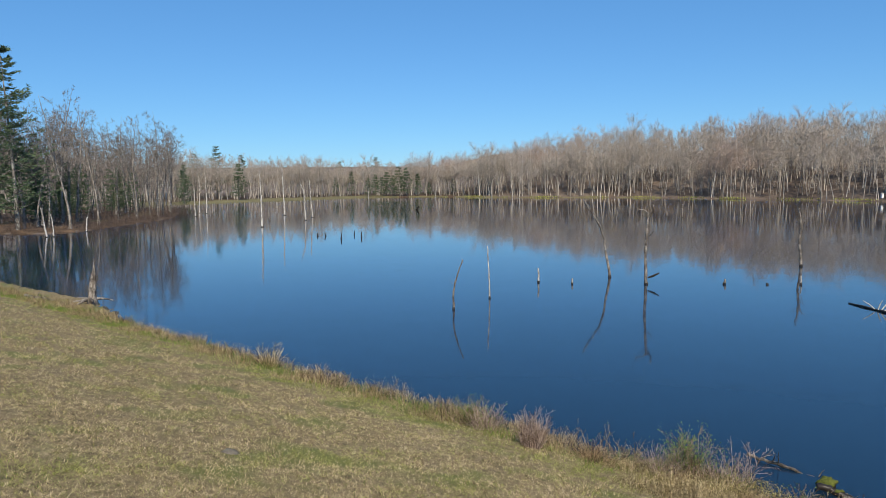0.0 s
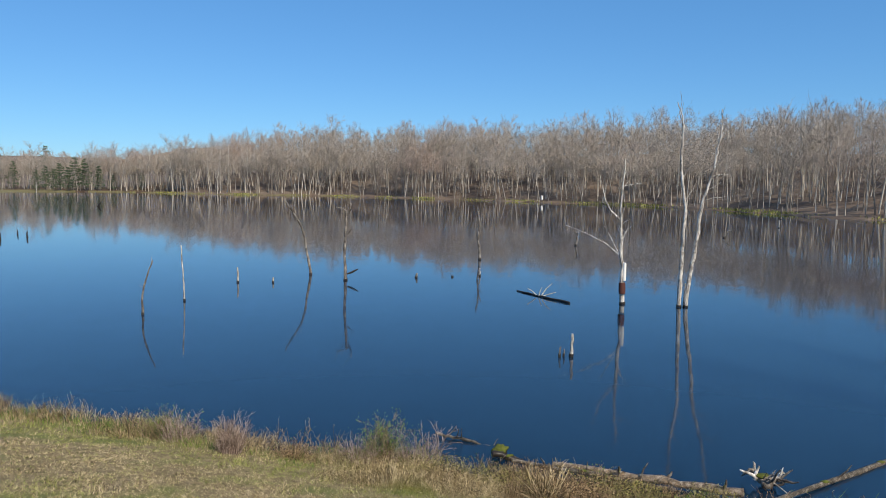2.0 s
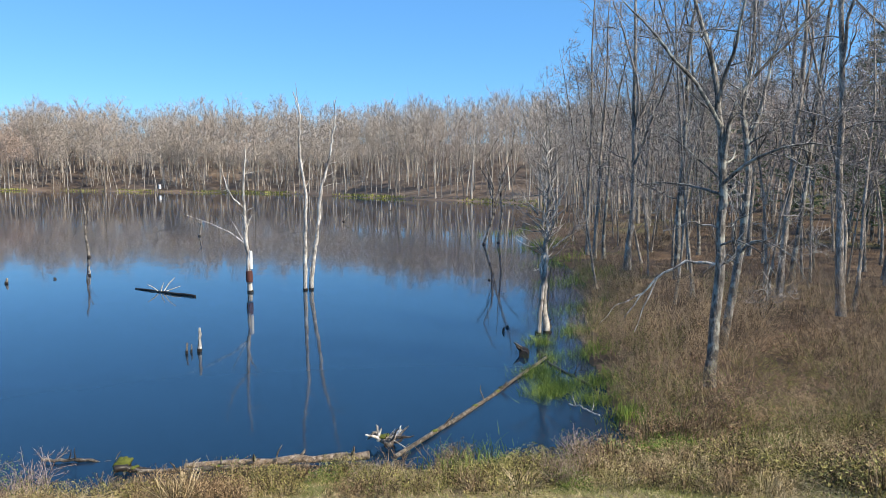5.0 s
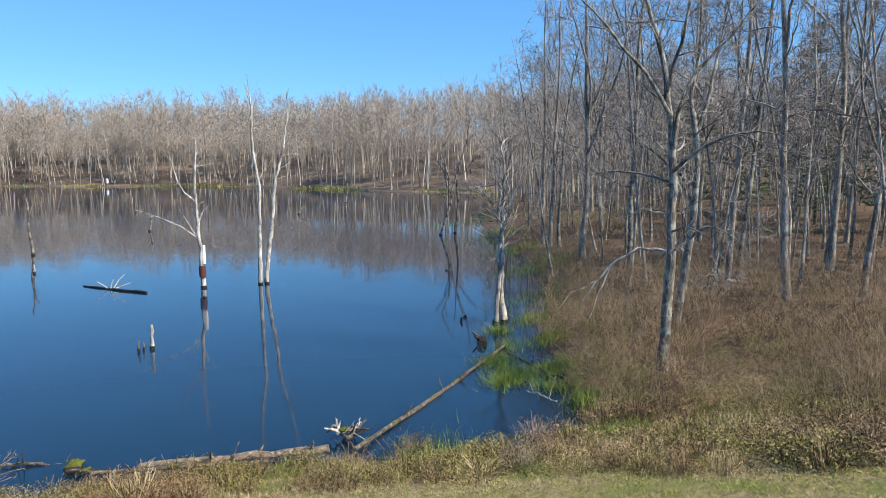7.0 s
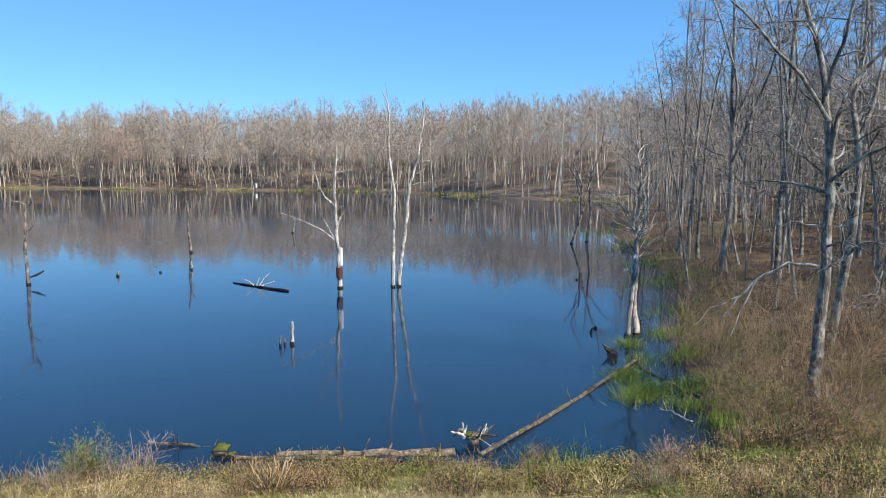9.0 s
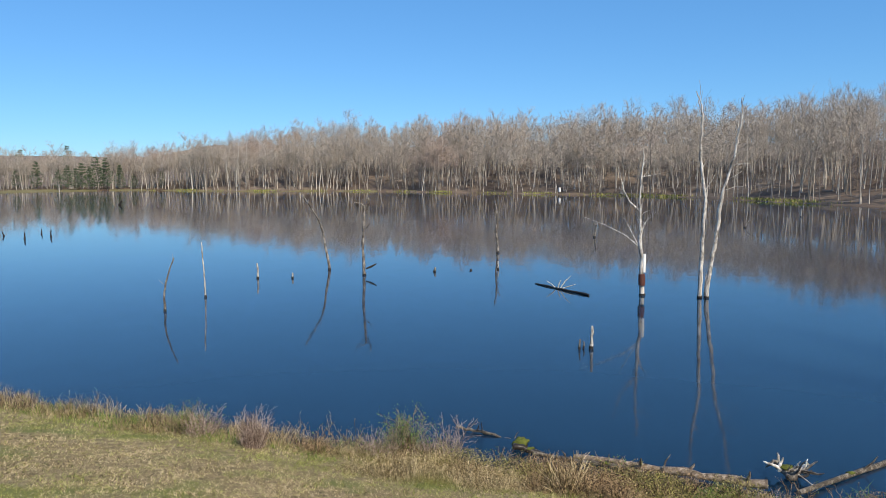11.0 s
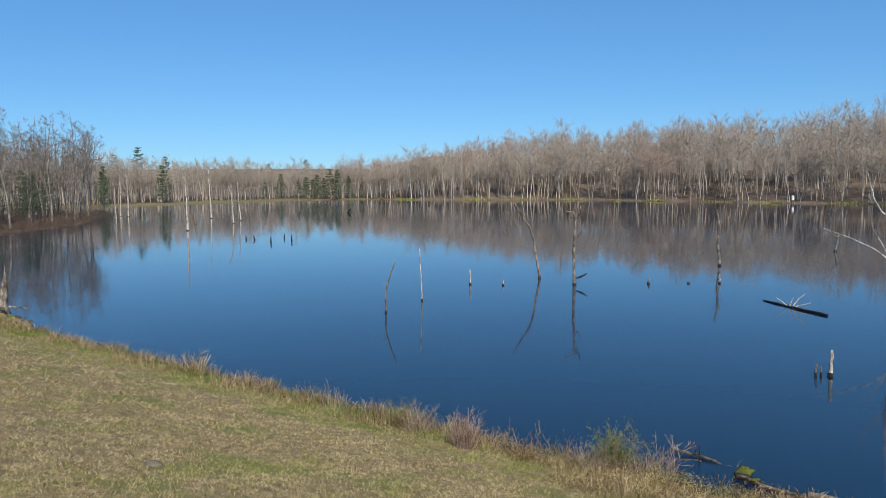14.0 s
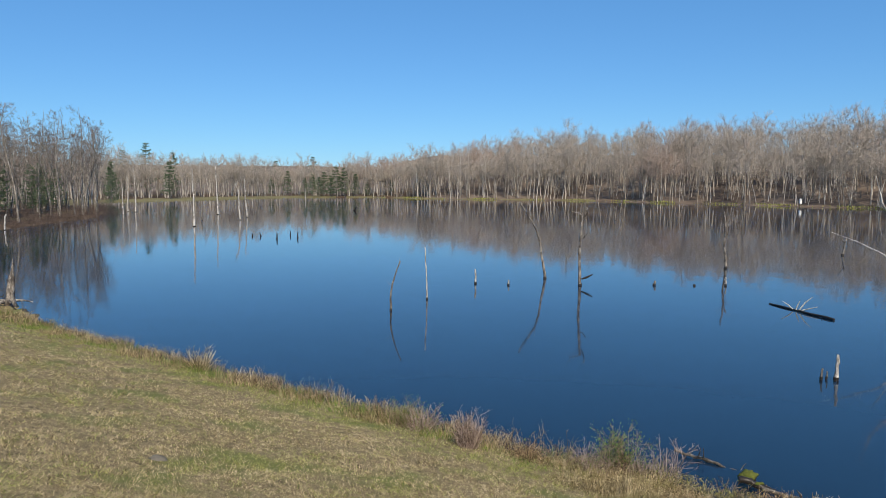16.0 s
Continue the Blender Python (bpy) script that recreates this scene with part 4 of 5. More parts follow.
fallen("fallen_log", (14.0, 8.1, 0.02), (13.45, 7.75, 0.14), 0.08, 0.10, "dark broken stump leaning in the water", M_WET, 3, 7)
fallen("fallen_log", (17.3, 9.2, 0.05), (16.2, 8.7, 0.06), 0.05, 0.05, "dark log lying in shaded shallows", M_WET, 3, 8)
fallen("fallen_branch", (10.3, 4.55, 0.25), (10.75, 5.3, 0.12), 0.012, 0.01, "bare pale branch lying over the shallows", M_DEAD, 2, 9)
upright((6.25, 7.1), [(0.06, 0.05, [(0, -0.2), (0.02, 0.1)])], "wooden_post", "short grey post against the log at the water's edge", M_DEADGREY, seed=90)

# torn-up root mass at the end of the slanting log
rng = np.random.default_rng(3)
root = thing("root_mass", "pale grey tangle of roots with moss at the waterline", "tree roots", place=pose(7.75, 6.75, 0.05))
g = Geo()
g.blob((0, 0, 0.03), (0.15, 0.12, 0.09), 2, 0.45)
part("burl", g, M_DEADGREY, root)
side_r, side_f = np.array([0.656, -0.754, 0]), np.array([0.754, 0.656, 0])     # along the shore, and out over the water
for k in range(20):
    g = Geo()
    if k < 5:                                             # stout prongs that stand up at one end
        w, size, thick = -0.5 * side_r * rng.uniform(0, 1) + side_f * rng.normal(0, 0.3) + np.array([0, 0, 1.0]), rng.uniform(0.20, 0.34), rng.uniform(0.022, 0.034)
        o = -0.16 * side_r + side_f * rng.normal(0, 0.05) + np.array([0, 0, 0.05])
    else:                                                 # thinner ones that sprawl over the water
        w, size, thick = side_r * rng.uniform(0.4, 1.0) + side_f * rng.normal(0.15, 0.5) + np.array([0, 0, rng.uniform(-0.1, 0.28)]), rng.uniform(0.2, 0.46), rng.uniform(0.010, 0.024)
        o = np.array([0, 0, 0.06])
    p = bend(o, w, size, 6, 0.32, -0.01, rng)
    g.tube(p, thick * np.array([1.1, 1.0, 0.85, 0.8, 0.65, 0.6, 0.3]), 6, cap=True)
    part("root", g, M_DEADGREY if k % 3 else M_DEAD, root)
g = Geo()
g.blob((-0.06, 0.05, 0.10), (0.10, 0.07, 0.03), 5, 0.4)
part("moss", g, M_MOSS, root, "yellow-green moss cushion")
for x, y, r in ((4.95, 9.12, 0.12),):
    g = Geo()
    g.blob((0, 0, -0.02), (r, r * 0.8, r * 0.62), x * 3, 0.35, rows=12, cols=18)
    mossy = thing("mossy_stump", "low rounded stump covered in bright green moss", "stump", place=pose(x, y, 0.08))
    part("moss", g, M_MOSS, mossy)
    g = Geo()
    g.tube([(0, 0, -0.3), (0, 0, 0.0)], [r * 0.95, r * 0.85], 8)
    part("stump_base", g, M_WET, mossy)

# grey stump with root flare on the bank, and driftwood beside it
g = Geo()
stump = thing("tree_stump", "tall jagged grey weathered stump at the bank", "stump", place=pose(-12.3, 24.0, 0.12))
rng = np.random.default_rng(14)
for dx, dy, lean, h, r in ((0, 0, 0.16, 1.5, 0.11), (-0.07, 0.05, 0.12, 0.9, 0.09), (0.06, -0.03, 0.14, 1.15, 0.08), (-0.02, -0.08, 0.12, 0.7, 0.09)):
    t = np.linspace(0, 1, 8)
    g.tube(np.stack([dx + lean * t + 0.02 * np.sin(9 * t + dx * 30), dy + 0.02 * np.cos(7 * t), -0.3 + (h + 0.3) * t], -1), 1.25 * r * np.array([1.7, 1.3, 1.0, 0.8, 0.62, 0.44, 0.27, 0.05]), 9)
part("trunk", g, M_DEADGREY, stump)
for a in (3.3, 2.7, 4.2, 5.2, 0.4):
    g = Geo()
    g.tube(bend((0.1 * math.cos(a), 0.1 * math.sin(a), 0.12), (math.cos(a), math.sin(a), -0.12), 0.6, 5, 0.12, -0.02, rng), 0.055 * np.linspace(1, 0.3, 6), 6)
    part("root", g, M_DEADGREY, stump)
fallen("driftwood", (-15.3, 25.2, float(ground_z(-15.3, 25.2)) + 0.08), (-13.4, 24.3, float(ground_z(-13.4, 24.3)) + 0.06), 0.07, 0.05, "pale driftwood heap in the bank grass", M_DEADGREY, 5, 11)

# white nest box on a post at the far shore
box = thing("nest_box", "white nest box on a post at the far waterline", "nest box", place=pose(86.0, 140.5, 0))
g = Geo()
g.tube([(0, 0, -0.6), (0, 0, 1.0)], [0.06, 0.06], 8)
part("post", g, M_DEADGREY, box)
bm = bmesh.new()
bmesh.ops.create_cube(bm, size=1)
bmesh.ops.scale(bm, vec=(0.4, 0.4, 0.9), verts=bm.verts)
bmesh.ops.bevel(bm, geom=bm.edges[:], offset=0.02, segments=1)
me = bpy.data.meshes.new("box")
bm.to_mesh(me)
me.materials.append(M_WHITE)
ob = new("box", me)
ob.parent, ob.location = box, (0, 0, 1.2)
g = Geo()
g.tube([(0, 0, 1.65), (0, 0, 1.7), (0, 0, 1.85)], [0.36, 0.36, 0.02], 4, cap=True)
part("roof", g, M_DEAD, box)
for x, y, r in ((-2.13, 6.73, 0.09), (-2.18, 4.79, 0.075)):
    g = Geo()
    g.blob((0, 0, 0), (r, r * 0.8, r * 0.5), x)
    tagged(new("stone", g.mesh("stone", M_STONE)), "half-buried grey field stone in the lawn", "stone").location = (x, y, float(ground_z(x, y)) - 0.005)


# ---- grass, weeds and brush ----
def blades(g, x, y, z, height, width, lean, rng, slot=0, segs=2):
    """Many tapering blades at once: arrays in, bent ribbons out."""
    n = len(x)
    turn, way = rng.uniform(0, 2 * np.pi, n), rng.uniform(0, 2 * np.pi, n)
    side = np.stack([np.cos(turn), np.sin(turn), 0 * turn], -1) * (width / 2)[:, None]
    out = np.stack([np.cos(way), np.sin(way), 0 * way], -1) * (lean * height)[:, None]
    base = np.stack([x, y, z], -1)
    up = np.array([0, 0, 1.0])
    rows = []
    for k in range(segs):
        f = k / segs
        c = base + out * f ** 1.8 + up * (height * f)[:, None]
        w = side * (1 - 0.35 * f)
        rows += [c - w, c + w]
    rows.append(base + out + up * (height * (1 - 0.25 * np.minimum(lean, 1.5)))[:, None])
    v = np.stack(rows, 1).reshape(-1, 3)
    m = 2 * segs + 1
    i = np.arange(n)[:, None] * m
    f = [np.concatenate([i + 2 * k, i + 2 * k + 1, i + 2 * k + 3, i + 2 * k + 2], 1) for k in range(segs - 1)]
    f.append(np.concatenate([i + m - 3, i + m - 2, i + m - 1, i + m - 1], 1))
    g.add(v, np.concatenate(f), slot)


def patchy(x, y, size, seed):
    return 0.5 + 0.5 * ripple(x, y, size, seed)


rng = np.random.default_rng(77)
# mown lawn on the dam, in small tufts
n, each = 100000, 9
az, r = np.radians(rng.uniform(-98, 40, n)), np.exp(rng.uniform(math.log(3.0), math.log(30), n))
x, y = -np.sin(az) * r, np.cos(az) * r
s, u = x * N_DAM[0] + y * N_DAM[1], x * E_DAM[0] + y * E_DAM[1]
ok = (s < 8.8) & (u < 9.5)
x, y, r = np.repeat(x[ok], each), np.repeat(y[ok], each), np.repeat(r[ok], each)
k = len(x)
x, y = x + rng.normal(0, 0.018, k) * (1 + 0.12 * r), y + rng.normal(0, 0.018, k) * (1 + 0.12 * r)
s, u = x * N_DAM[0] + y * N_DAM[1], x * E_DAM[0] + y * E_DAM[1]
g = Geo()
h = rng.uniform(0.010, 0.042, k) * (0.4 + 0.9 * patchy(x, y, 0.3, 0.2)) * (1 + 0.03 * r)
blades(g, x, y, ground_z(x, y) - 0.003, h, 0.0014 + 0.00075 * r * rng.uniform(0.6, 1.4, k), rng.uniform(0.3, 2.2, k), rng, segs=1)
strip = np.clip(1 - np.abs(np.interp(u, [-40, -8, -5, -2, 1, 2.5, 4.3, 6.2, 9, 12], [8.6, 8.35, 8.15, 7.8, 7.4, 6.9, 5.9, 5.1, 4.6, 4.3]) - 0.5 - s) / 0.7, 0, 1)
lush = np.clip(2.6 * (patchy(x, y, 0.75, 2.6) - 0.56), 0, 1) + 0.5 * np.clip(2.6 * (patchy(x, y, 0.23, 4.6) - 0.6), 0, 1)
green = rng.uniform(0, 1, k) < 0.20 + 0.72 * lush + 0.6 * strip + np.interp(u, [0, 3, 6], [0, 0.2, 0.5])
g.m = [np.where(green, 1, 0)]
stuff("lawn_grass", g, (M_GRASS, M_CLOVER), "short dry straw-coloured lawn with green patches", "grass")

# taller grass along the waterline, behind the edge of the lawn
EDGE_U, EDGE_S = [-40, -8, -5, -2, 1, 2.5, 4.3, 6.2, 9, 12], [8.1, 8.1, 8.1, 7.8, 7.4, 6.9, 5.9, 5.1, 4.6, 4.3]
n = 95000
az, s = np.radians(rng.uniform(-96, 38, n)), rng.uniform(3.6, 9.5, n)
cosang = -np.sin(az) * N_DAM[0] + np.cos(az) * N_DAM[1]
r = s / np.maximum(cosang, 0.05)
x, y = -np.sin(az) * r, np.cos(az) * r
u = x * E_DAM[0] + y * E_DAM[1]
more_u, more_s = rng.uniform(-34, -5, 26000), rng.uniform(7.9, 9.4, 26000)   # the far stretch of the bank
u, s = np.concatenate([u, more_u]), np.concatenate([s, more_s])
x, y = u * E_DAM[0] + s * N_DAM[0], u * E_DAM[1] + s * N_DAM[1]
r, n = np.hypot(x, y), len(x)
edge = np.interp(u, EDGE_U, EDGE_S)
ok = (r < 45) & (u < 11) & (s > edge + 0.5 * ripple(x, y, 0.8, 1.0))
ok &= rng.uniform(0, 1, n) < (0.35 + 0.75 * patchy(x, y, 0.45, 2.0) + np.where(u < -2, 0.4, 0)) * np.interp(u, [-4, -2], [1, 0.6])
x, y, s, u, edge = x[ok], y[ok], s[ok], u[ok], edge[ok]
k = len(x)
tall = np.interp(u, [-40, -8, -3, 1, 8], [0.36, 0.30, 0.24, 0.18, 0.15]) * (0.15 + 1.25 * patchy(x, y, 0.42, 0.9) ** 1.3) * np.clip((s - edge + 0.35) / 0.9, 0.3, 1)
h = tall * rng.uniform(0.6, 1.25, k) * np.where((u > 1.5) & (u < 5.2) & (s > 8.3), 0.75, 1.0) * np.interp(u, [4, 6.5], [1, 0.45])
w = 0.0022 + 0.00024 * np.hypot(x, y)
kind = patchy(x, y, 0.9, 3.3) + rng.normal(0, 0.16, k) + np.interp(u, [-6, -1, 3, 5.5, 8], [0.0, 0.22, 0.34, 0.02, -0.2]) + 0.25 * np.clip((s - edge) - 0.7, 0, 1)
brown = rng.uniform(0, 1, k) < 0.25 + 0.5 * patchy(x, y, 0.7, 5.1)
for name, pick, mat, label in (("dry_grass", (kind > 0.42) & ~brown, M_STRAW, "tall bleached dry grass along the waterline"), ("brown_weeds", (kind > 0.42) & brown, M_STEM, "reddish-brown dead weeds along the waterline"), ("green_grass", kind <= 0.42, M_GREEN, "fresh green grass shooting up along the bank")):
    g = Geo()
    hh = h[pick] * (0.7 if name == "green_grass" else 1)
    blades(g, x[pick], y[pick], np.maximum(ground_z(x[pick], y[pick]), -0.1) - 0.01, hh, w[pick], rng.uniform(0.15, 0.9, pick.sum()), rng, segs=3)
    stuff(name, g, (mat,), label, "grass")

# green reeds in the shallows beside the slanting log and along the woods
g = Geo()
for cx, cy, sx, sy, n, h in ((11.55, 6.05, 0.30, 0.2, 1500, 0.2), (12.45, 6.85, 0.28, 0.2, 900, 0.2), (11.5, 5.2, 0.22, 0.2, 450, 0.18), (12.1, 6.2, 0.2, 0.3, 500, 0.2), (9.75, 3.3, 0.35, 0.2, 900, 0.2), (10.6, 3.6, 0.5, 0.3, 700, 0.16), (11.0, 2.4, 0.5, 0.4, 500, 0.14), (10.35, 1.8, 0.12, 0.12, 220, 0.24), (9.3, 3.9, 0.1, 0.1, 160, 0.26), (10.9, 4.3, 0.2, 0.18, 350, 0.24), (12.6, 5.6, 0.3, 0.2, 450, 0.2), (14.6, 6.6, 0.35, 0.25, 450, 0.22), (13.7, 7.2, 0.3, 0.2, 400, 0.2), (16.4, 8.0, 0.4, 0.2, 450, 0.26),
                             (14.75, 8.05, 0.16, 0.16, 350, 0.3), (19.5, 9.3, 1.2, 0.35, 500, 0.28), (24.6, 11.9, 1.5, 0.5, 600, 0.3), (29.3, 15.0, 1.5, 0.6, 500, 0.3), (34.2, 18.8, 1.6, 0.7, 400, 0.35), (43, 25.0, 2.5, 1.0, 300, 0.4), (8.0, 5.5, 0.35, 0.25, 300, 0.2)):
    x, y = rng.normal(cx, sx, n), rng.normal(cy, sy, n)
    z = np.maximum(ground_z(x, y), -0.2)
    blades(g, x, y, z, h * rng.uniform(0.5, 1.2, n) + np.clip(-z, 0, 0.2), np.full(n, 0.008 + 0.0002 * cx), rng.uniform(0.1, 0.9, n), rng, segs=2)
stuff("green_reeds", g, (M_GREEN,), "bright green reeds and sedge in the shallows", "reeds")


def bush(seed, stems, height, spread, mat, name, label, leafy=0.0, droop=0.0, thick=0.004, subs=4, tw=3):
    """A clump of wiry stems with side twigs; leafy adds small leaves."""
    rng = np.random.default_rng(seed)
    ob = thing(name, label, "bush")
    wood, leaf = Geo(), Geo()
    for _ in range(stems):
        a, rr = rng.uniform(0, 2 * np.pi), spread * 0.45 * math.sqrt(rng.uniform(0, 1))
        o = (rr * math.cos(a), rr * math.sin(a), -0.05)
        p = bend(o, (spread * rng.normal(0, 0.5), spread * rng.normal(0, 0.5), height), height * rng.uniform(0.55, 1.15), 5, 0.10, -droop, rng)
        wood.tube(p, thick * np.linspace(1.2, 0.5, 6), 3)
        for _ in range(subs):
            o2, w2 = along(p, rng.uniform(0.25, 1.0))
            p2 = bend(o2, side_way(w2, rng.uniform(20, 55), rng), height * rng.uniform(0.12, 0.35), 1, 0.2, 0.02, rng)
            wood.tube(p2, thick * 0.6 * np.array([1, 0.5]), 3)
            for _ in range(tw):
                o3, w3 = along(p2, rng.uniform(0.2, 1.0))
                w3 = side_way(w3, rng.uniform(20, 60), rng)
                tip = o3 + w3 * height * rng.uniform(0.04, 0.13)
                sd = np.cross(w3, rng.normal(0, 1, 3))
                sd *= thick * 0.6 / (np.linalg.norm(sd) + 1e-9)
                wood.add([o3 - sd, o3 + sd, tip], [(0, 1, 2, 2)])
                if rng.uniform() < leafy:
                    sd = np.cross(w3, rng.normal(0, 1, 3))
                    sd *= 0.007 / (np.linalg.norm(sd) + 1e-9)
                    leaf.add([tip, tip + w3 * 0.011 + sd, tip + w3 * 0.024, tip + w3 * 0.011 - sd], [(0, 1, 2, 3)])
    part("stem_clump", wood, mat, ob, kind="stuff")
    if leaf.count:
        part("foliage", leaf, M_GREEN, ob, "small fresh green leaves", kind="stuff")
    return ob


SHORE = "weed clumps on the bank"
bank = [
    (bush(1, 190, 0.55, 0.26, M_MAUVE, "dry_bush", "upright reddish-brown dead weed clump on the bank", 0.0, -0.02, 0.003, 3, 2), (1.17, 10.0)),
    (bush(2, 110, 0.5, 0.45, M_MAUVE, "dry_bush", "rounded tan dead weed clump on the bank", 0.25, 0.02, 0.003), (0.55, 10.95)),
    (bush(3, 60, 0.55, 0.4, M_STRAW, "dry_bush", "straw-yellow dead grass clump at the water's edge", 0, 0.05, 0.006, 3, 2), (-3.92, 15.0)),
    (bush(4, 14, 0.55, 0.4, M_STEM, "dry_bush", "thin spindly dead weeds on the bank", 0.1), (1.97, 9.94)),
    (bush(5, 40, 0.72, 0.32, M_STEM, "green_bush", "tall weedy bush with small green leaves", 0.8, -0.02, 0.003, 7, 7), (3.22, 9.42)),
    (bush(6, 22, 0.66, 0.3, M_MAUVE, "dry_bush", "dead goldenrod stems with nodding purple-brown tops", 0, 0.10, 0.004, 4, 5), (3.9, 9.25)),
    (bush(7, 40, 0.4, 0.5, M_BRUSH, "dry_bush", "low brown weed clump on the bank", 0.2), (-2.17, 13.55)),
    (bush(8, 30, 0.45, 0.45, M_STEM, "dry_bush", "reddish thin weed clump on the bank", 0.15), (-0.11, 11.5)),
    (bush(10, 45, 0.3, 0.5, M_STRAW, "green_bush", "low olive-green weed clump on the bank", 0.9, 0.02, 0.003, 5, 5), (6.9, 5.0)),
    (bush(9, 50, 0.45, 0.6, M_STEM, "dry_bush", "reddish-brown low brush in front of the log", 0.25, 0.02, 0.004, 5, 4), (5.6, 7.6)),
]
for ob, (x, y) in bank:
    ob.matrix_basis = stand(x, y)
    ob["group"] = SHORE
more = [(6.3, 6.6, 8), (5.0, 8.2, 8), (7.6, 5.7, 3), (8.4, 4.8, 8), (4.5, 8.7, 6), (-1.2, 12.5, 3), (-2.9, 14.2, 6), (-5.2, 16.5, 3), (-6.4, 17.7, 7), (-7.9, 18.9, 6), (-9.6, 20.4, 7), (0.3, 11.2, 4), (2.5, 9.75, 3), (2.8, 9.3, 1),
        (8.9, 4.2, 1), (7.0, 5.2, 6), (6.4, 5.9, 1), (9.3, 3.5, 8), (8.0, 4.2, 6), (7.2, 6.15, 3), (3.5, 9.0, 1), (-0.6, 12.0, 6), (-4.6, 15.8, 6)]
rng = np.random.default_rng(31)
while len(more) < 46:                                            # weeds crowd the slope towards the woods
    u, s = rng.uniform(-1.5, 9.5), rng.uniform(4.2, 9.0)
    if s > float(np.interp(u, EDGE_U, EDGE_S)) + 0.25:
        more.append((u * E_DAM[0] + s * N_DAM[0], u * E_DAM[1] + s * N_DAM[1], int(rng.choice([1, 2, 6, 7, 8, 8, 9, 9]))))
for x, y, kk in more:
    ob = copy_thing(bank[kk][0], stand(x, y, rng.uniform(0, 360)))
    q = rng.uniform(0.6, 0.95)
    ob.scale = (q, q, q)


# rounded mounds of dead weeds that cover the slope below the lawn
def mound(seed, height, spread, stems, flecks, mats, name, label, droop=0.0):
    """A low dome of fine stems, speckled with small dry leaves."""
    rng = np.random.default_rng(seed)
    ob = thing(name, label, "bush")
    wood, leaf = Geo(), Geo()

    def shell(n, deep):
        a, e = rng.uniform(0, 2 * np.pi, n), np.arcsin(rng.uniform(0.05, 1, n))
        q = 1 - deep * rng.uniform(0, 1, n) ** 1.5
        q = q * (1 + 0.16 * np.sin(3 * a + seed) * np.cos(2 * e) + 0.10 * np.sin(7 * a + 5 * e + seed))
        return np.stack([spread * q * np.cos(a) * np.cos(e), spread * q * np.sin(a) * np.cos(e), height * q * np.sin(e)], -1)

    tips = shell(stems, 0.45) + np.array([0, 0, 0.05])
    base = tips * np.array([0.22, 0.22, 0]) + rng.normal(0, 0.03, (stems, 3)) * np.array([1, 1, 0]) - np.array([0, 0, 0.05])
    knee = base + (tips - base) * np.array([0.4, 0.4, 0.75 + droop])
    if droop:                                                     # blades arch over and hang
        base = tips * np.array([0.75, 0.75, 0]) + rng.normal(0, 0.05, (stems, 3)) * np.array([1, 1, 0]) - np.array([0, 0, 0.03])
        reach = rng.normal(0, 0.16, (stems, 3)) * np.array([1, 1, 0]) + tips * np.array([0.25, 0.25, 0])
        knee = base + 0.45 * reach + np.array([0, 0, 1.0]) * (height * rng.uniform(0.3, 0.95, stems))[:, None]
        tips = base + reach * 1.5 + np.array([0, 0, 1.0]) * (height * rng.uniform(0.05, 0.6, stems))[:, None]
    side = np.cross(tips - base, rng.normal(0, 1, (stems, 3)))
    side *= (0.0018 if droop else 0.0026) / (np.linalg.norm(side, axis=1)[:, None] + 1e-9)
    v = np.stack([base - side, base + side, knee + side, knee - side, tips], 1).reshape(-1, 3)
    i = np.arange(stems)[:, None] * 5
    wood.add(v, np.concatenate([i + np.array([[0, 1, 2, 3]]), i + np.array([[3, 2, 4, 4]])]))
    part("stem_clump", wood, mats[0], ob, kind="stuff")
    if flecks:
        c = shell(flecks, 0.5) + np.array([0, 0, 0.02])
        w = rng.normal(0, 1, (flecks, 3)) + np.array([0, 0, 0.5])
        w *= (rng.uniform(0.010, 0.026, flecks) / np.linalg.norm(w, axis=1))[:, None]
        sd = np.cross(w, rng.normal(0, 1, (flecks, 3)))
        sd *= (rng.uniform(0.004, 0.008, flecks) / (np.linalg.norm(sd, axis=1) + 1e-9))[:, None]
        v = np.stack([c - w, c + sd, c + w, c - sd], 1).reshape(-1, 3)
        leaf.add(v, np.arange(flecks)[:, None] * 4 + np.arange(4)[None])
        part("foliage", leaf, mats[1], ob, kind="stuff")
    return ob


MOUNDS = [
    mound(1, 0.34, 0.50, 260, 1500, (M_STEM, M_OLIVE), "weed_mound", "rounded olive-green weed mound on the bank"),
    mound(2, 0.38, 0.55, 300, 1300, (M_RUSSET, M_RUSSET), "weed_mound", "rounded reddish-brown weed mound on the bank"),
    mound(3, 0.26, 0.42, 800, 0, (M_STRAW, M_STRAW), "grass_tussock", "drooping straw-coloured tussock of dead grass", 0.35),
    mound(4, 0.26, 0.60, 240, 1400, (M_STRAW, M_OLIVE), "weed_mound", "low spreading tan and olive weed mound"),
    mound(5, 0.44, 0.48, 300, 800, (M_STEM, M_RUSSET), "weed_mound", "wiry grey-brown weed mound on the bank"),
]
rng = np.random.default_rng(87)
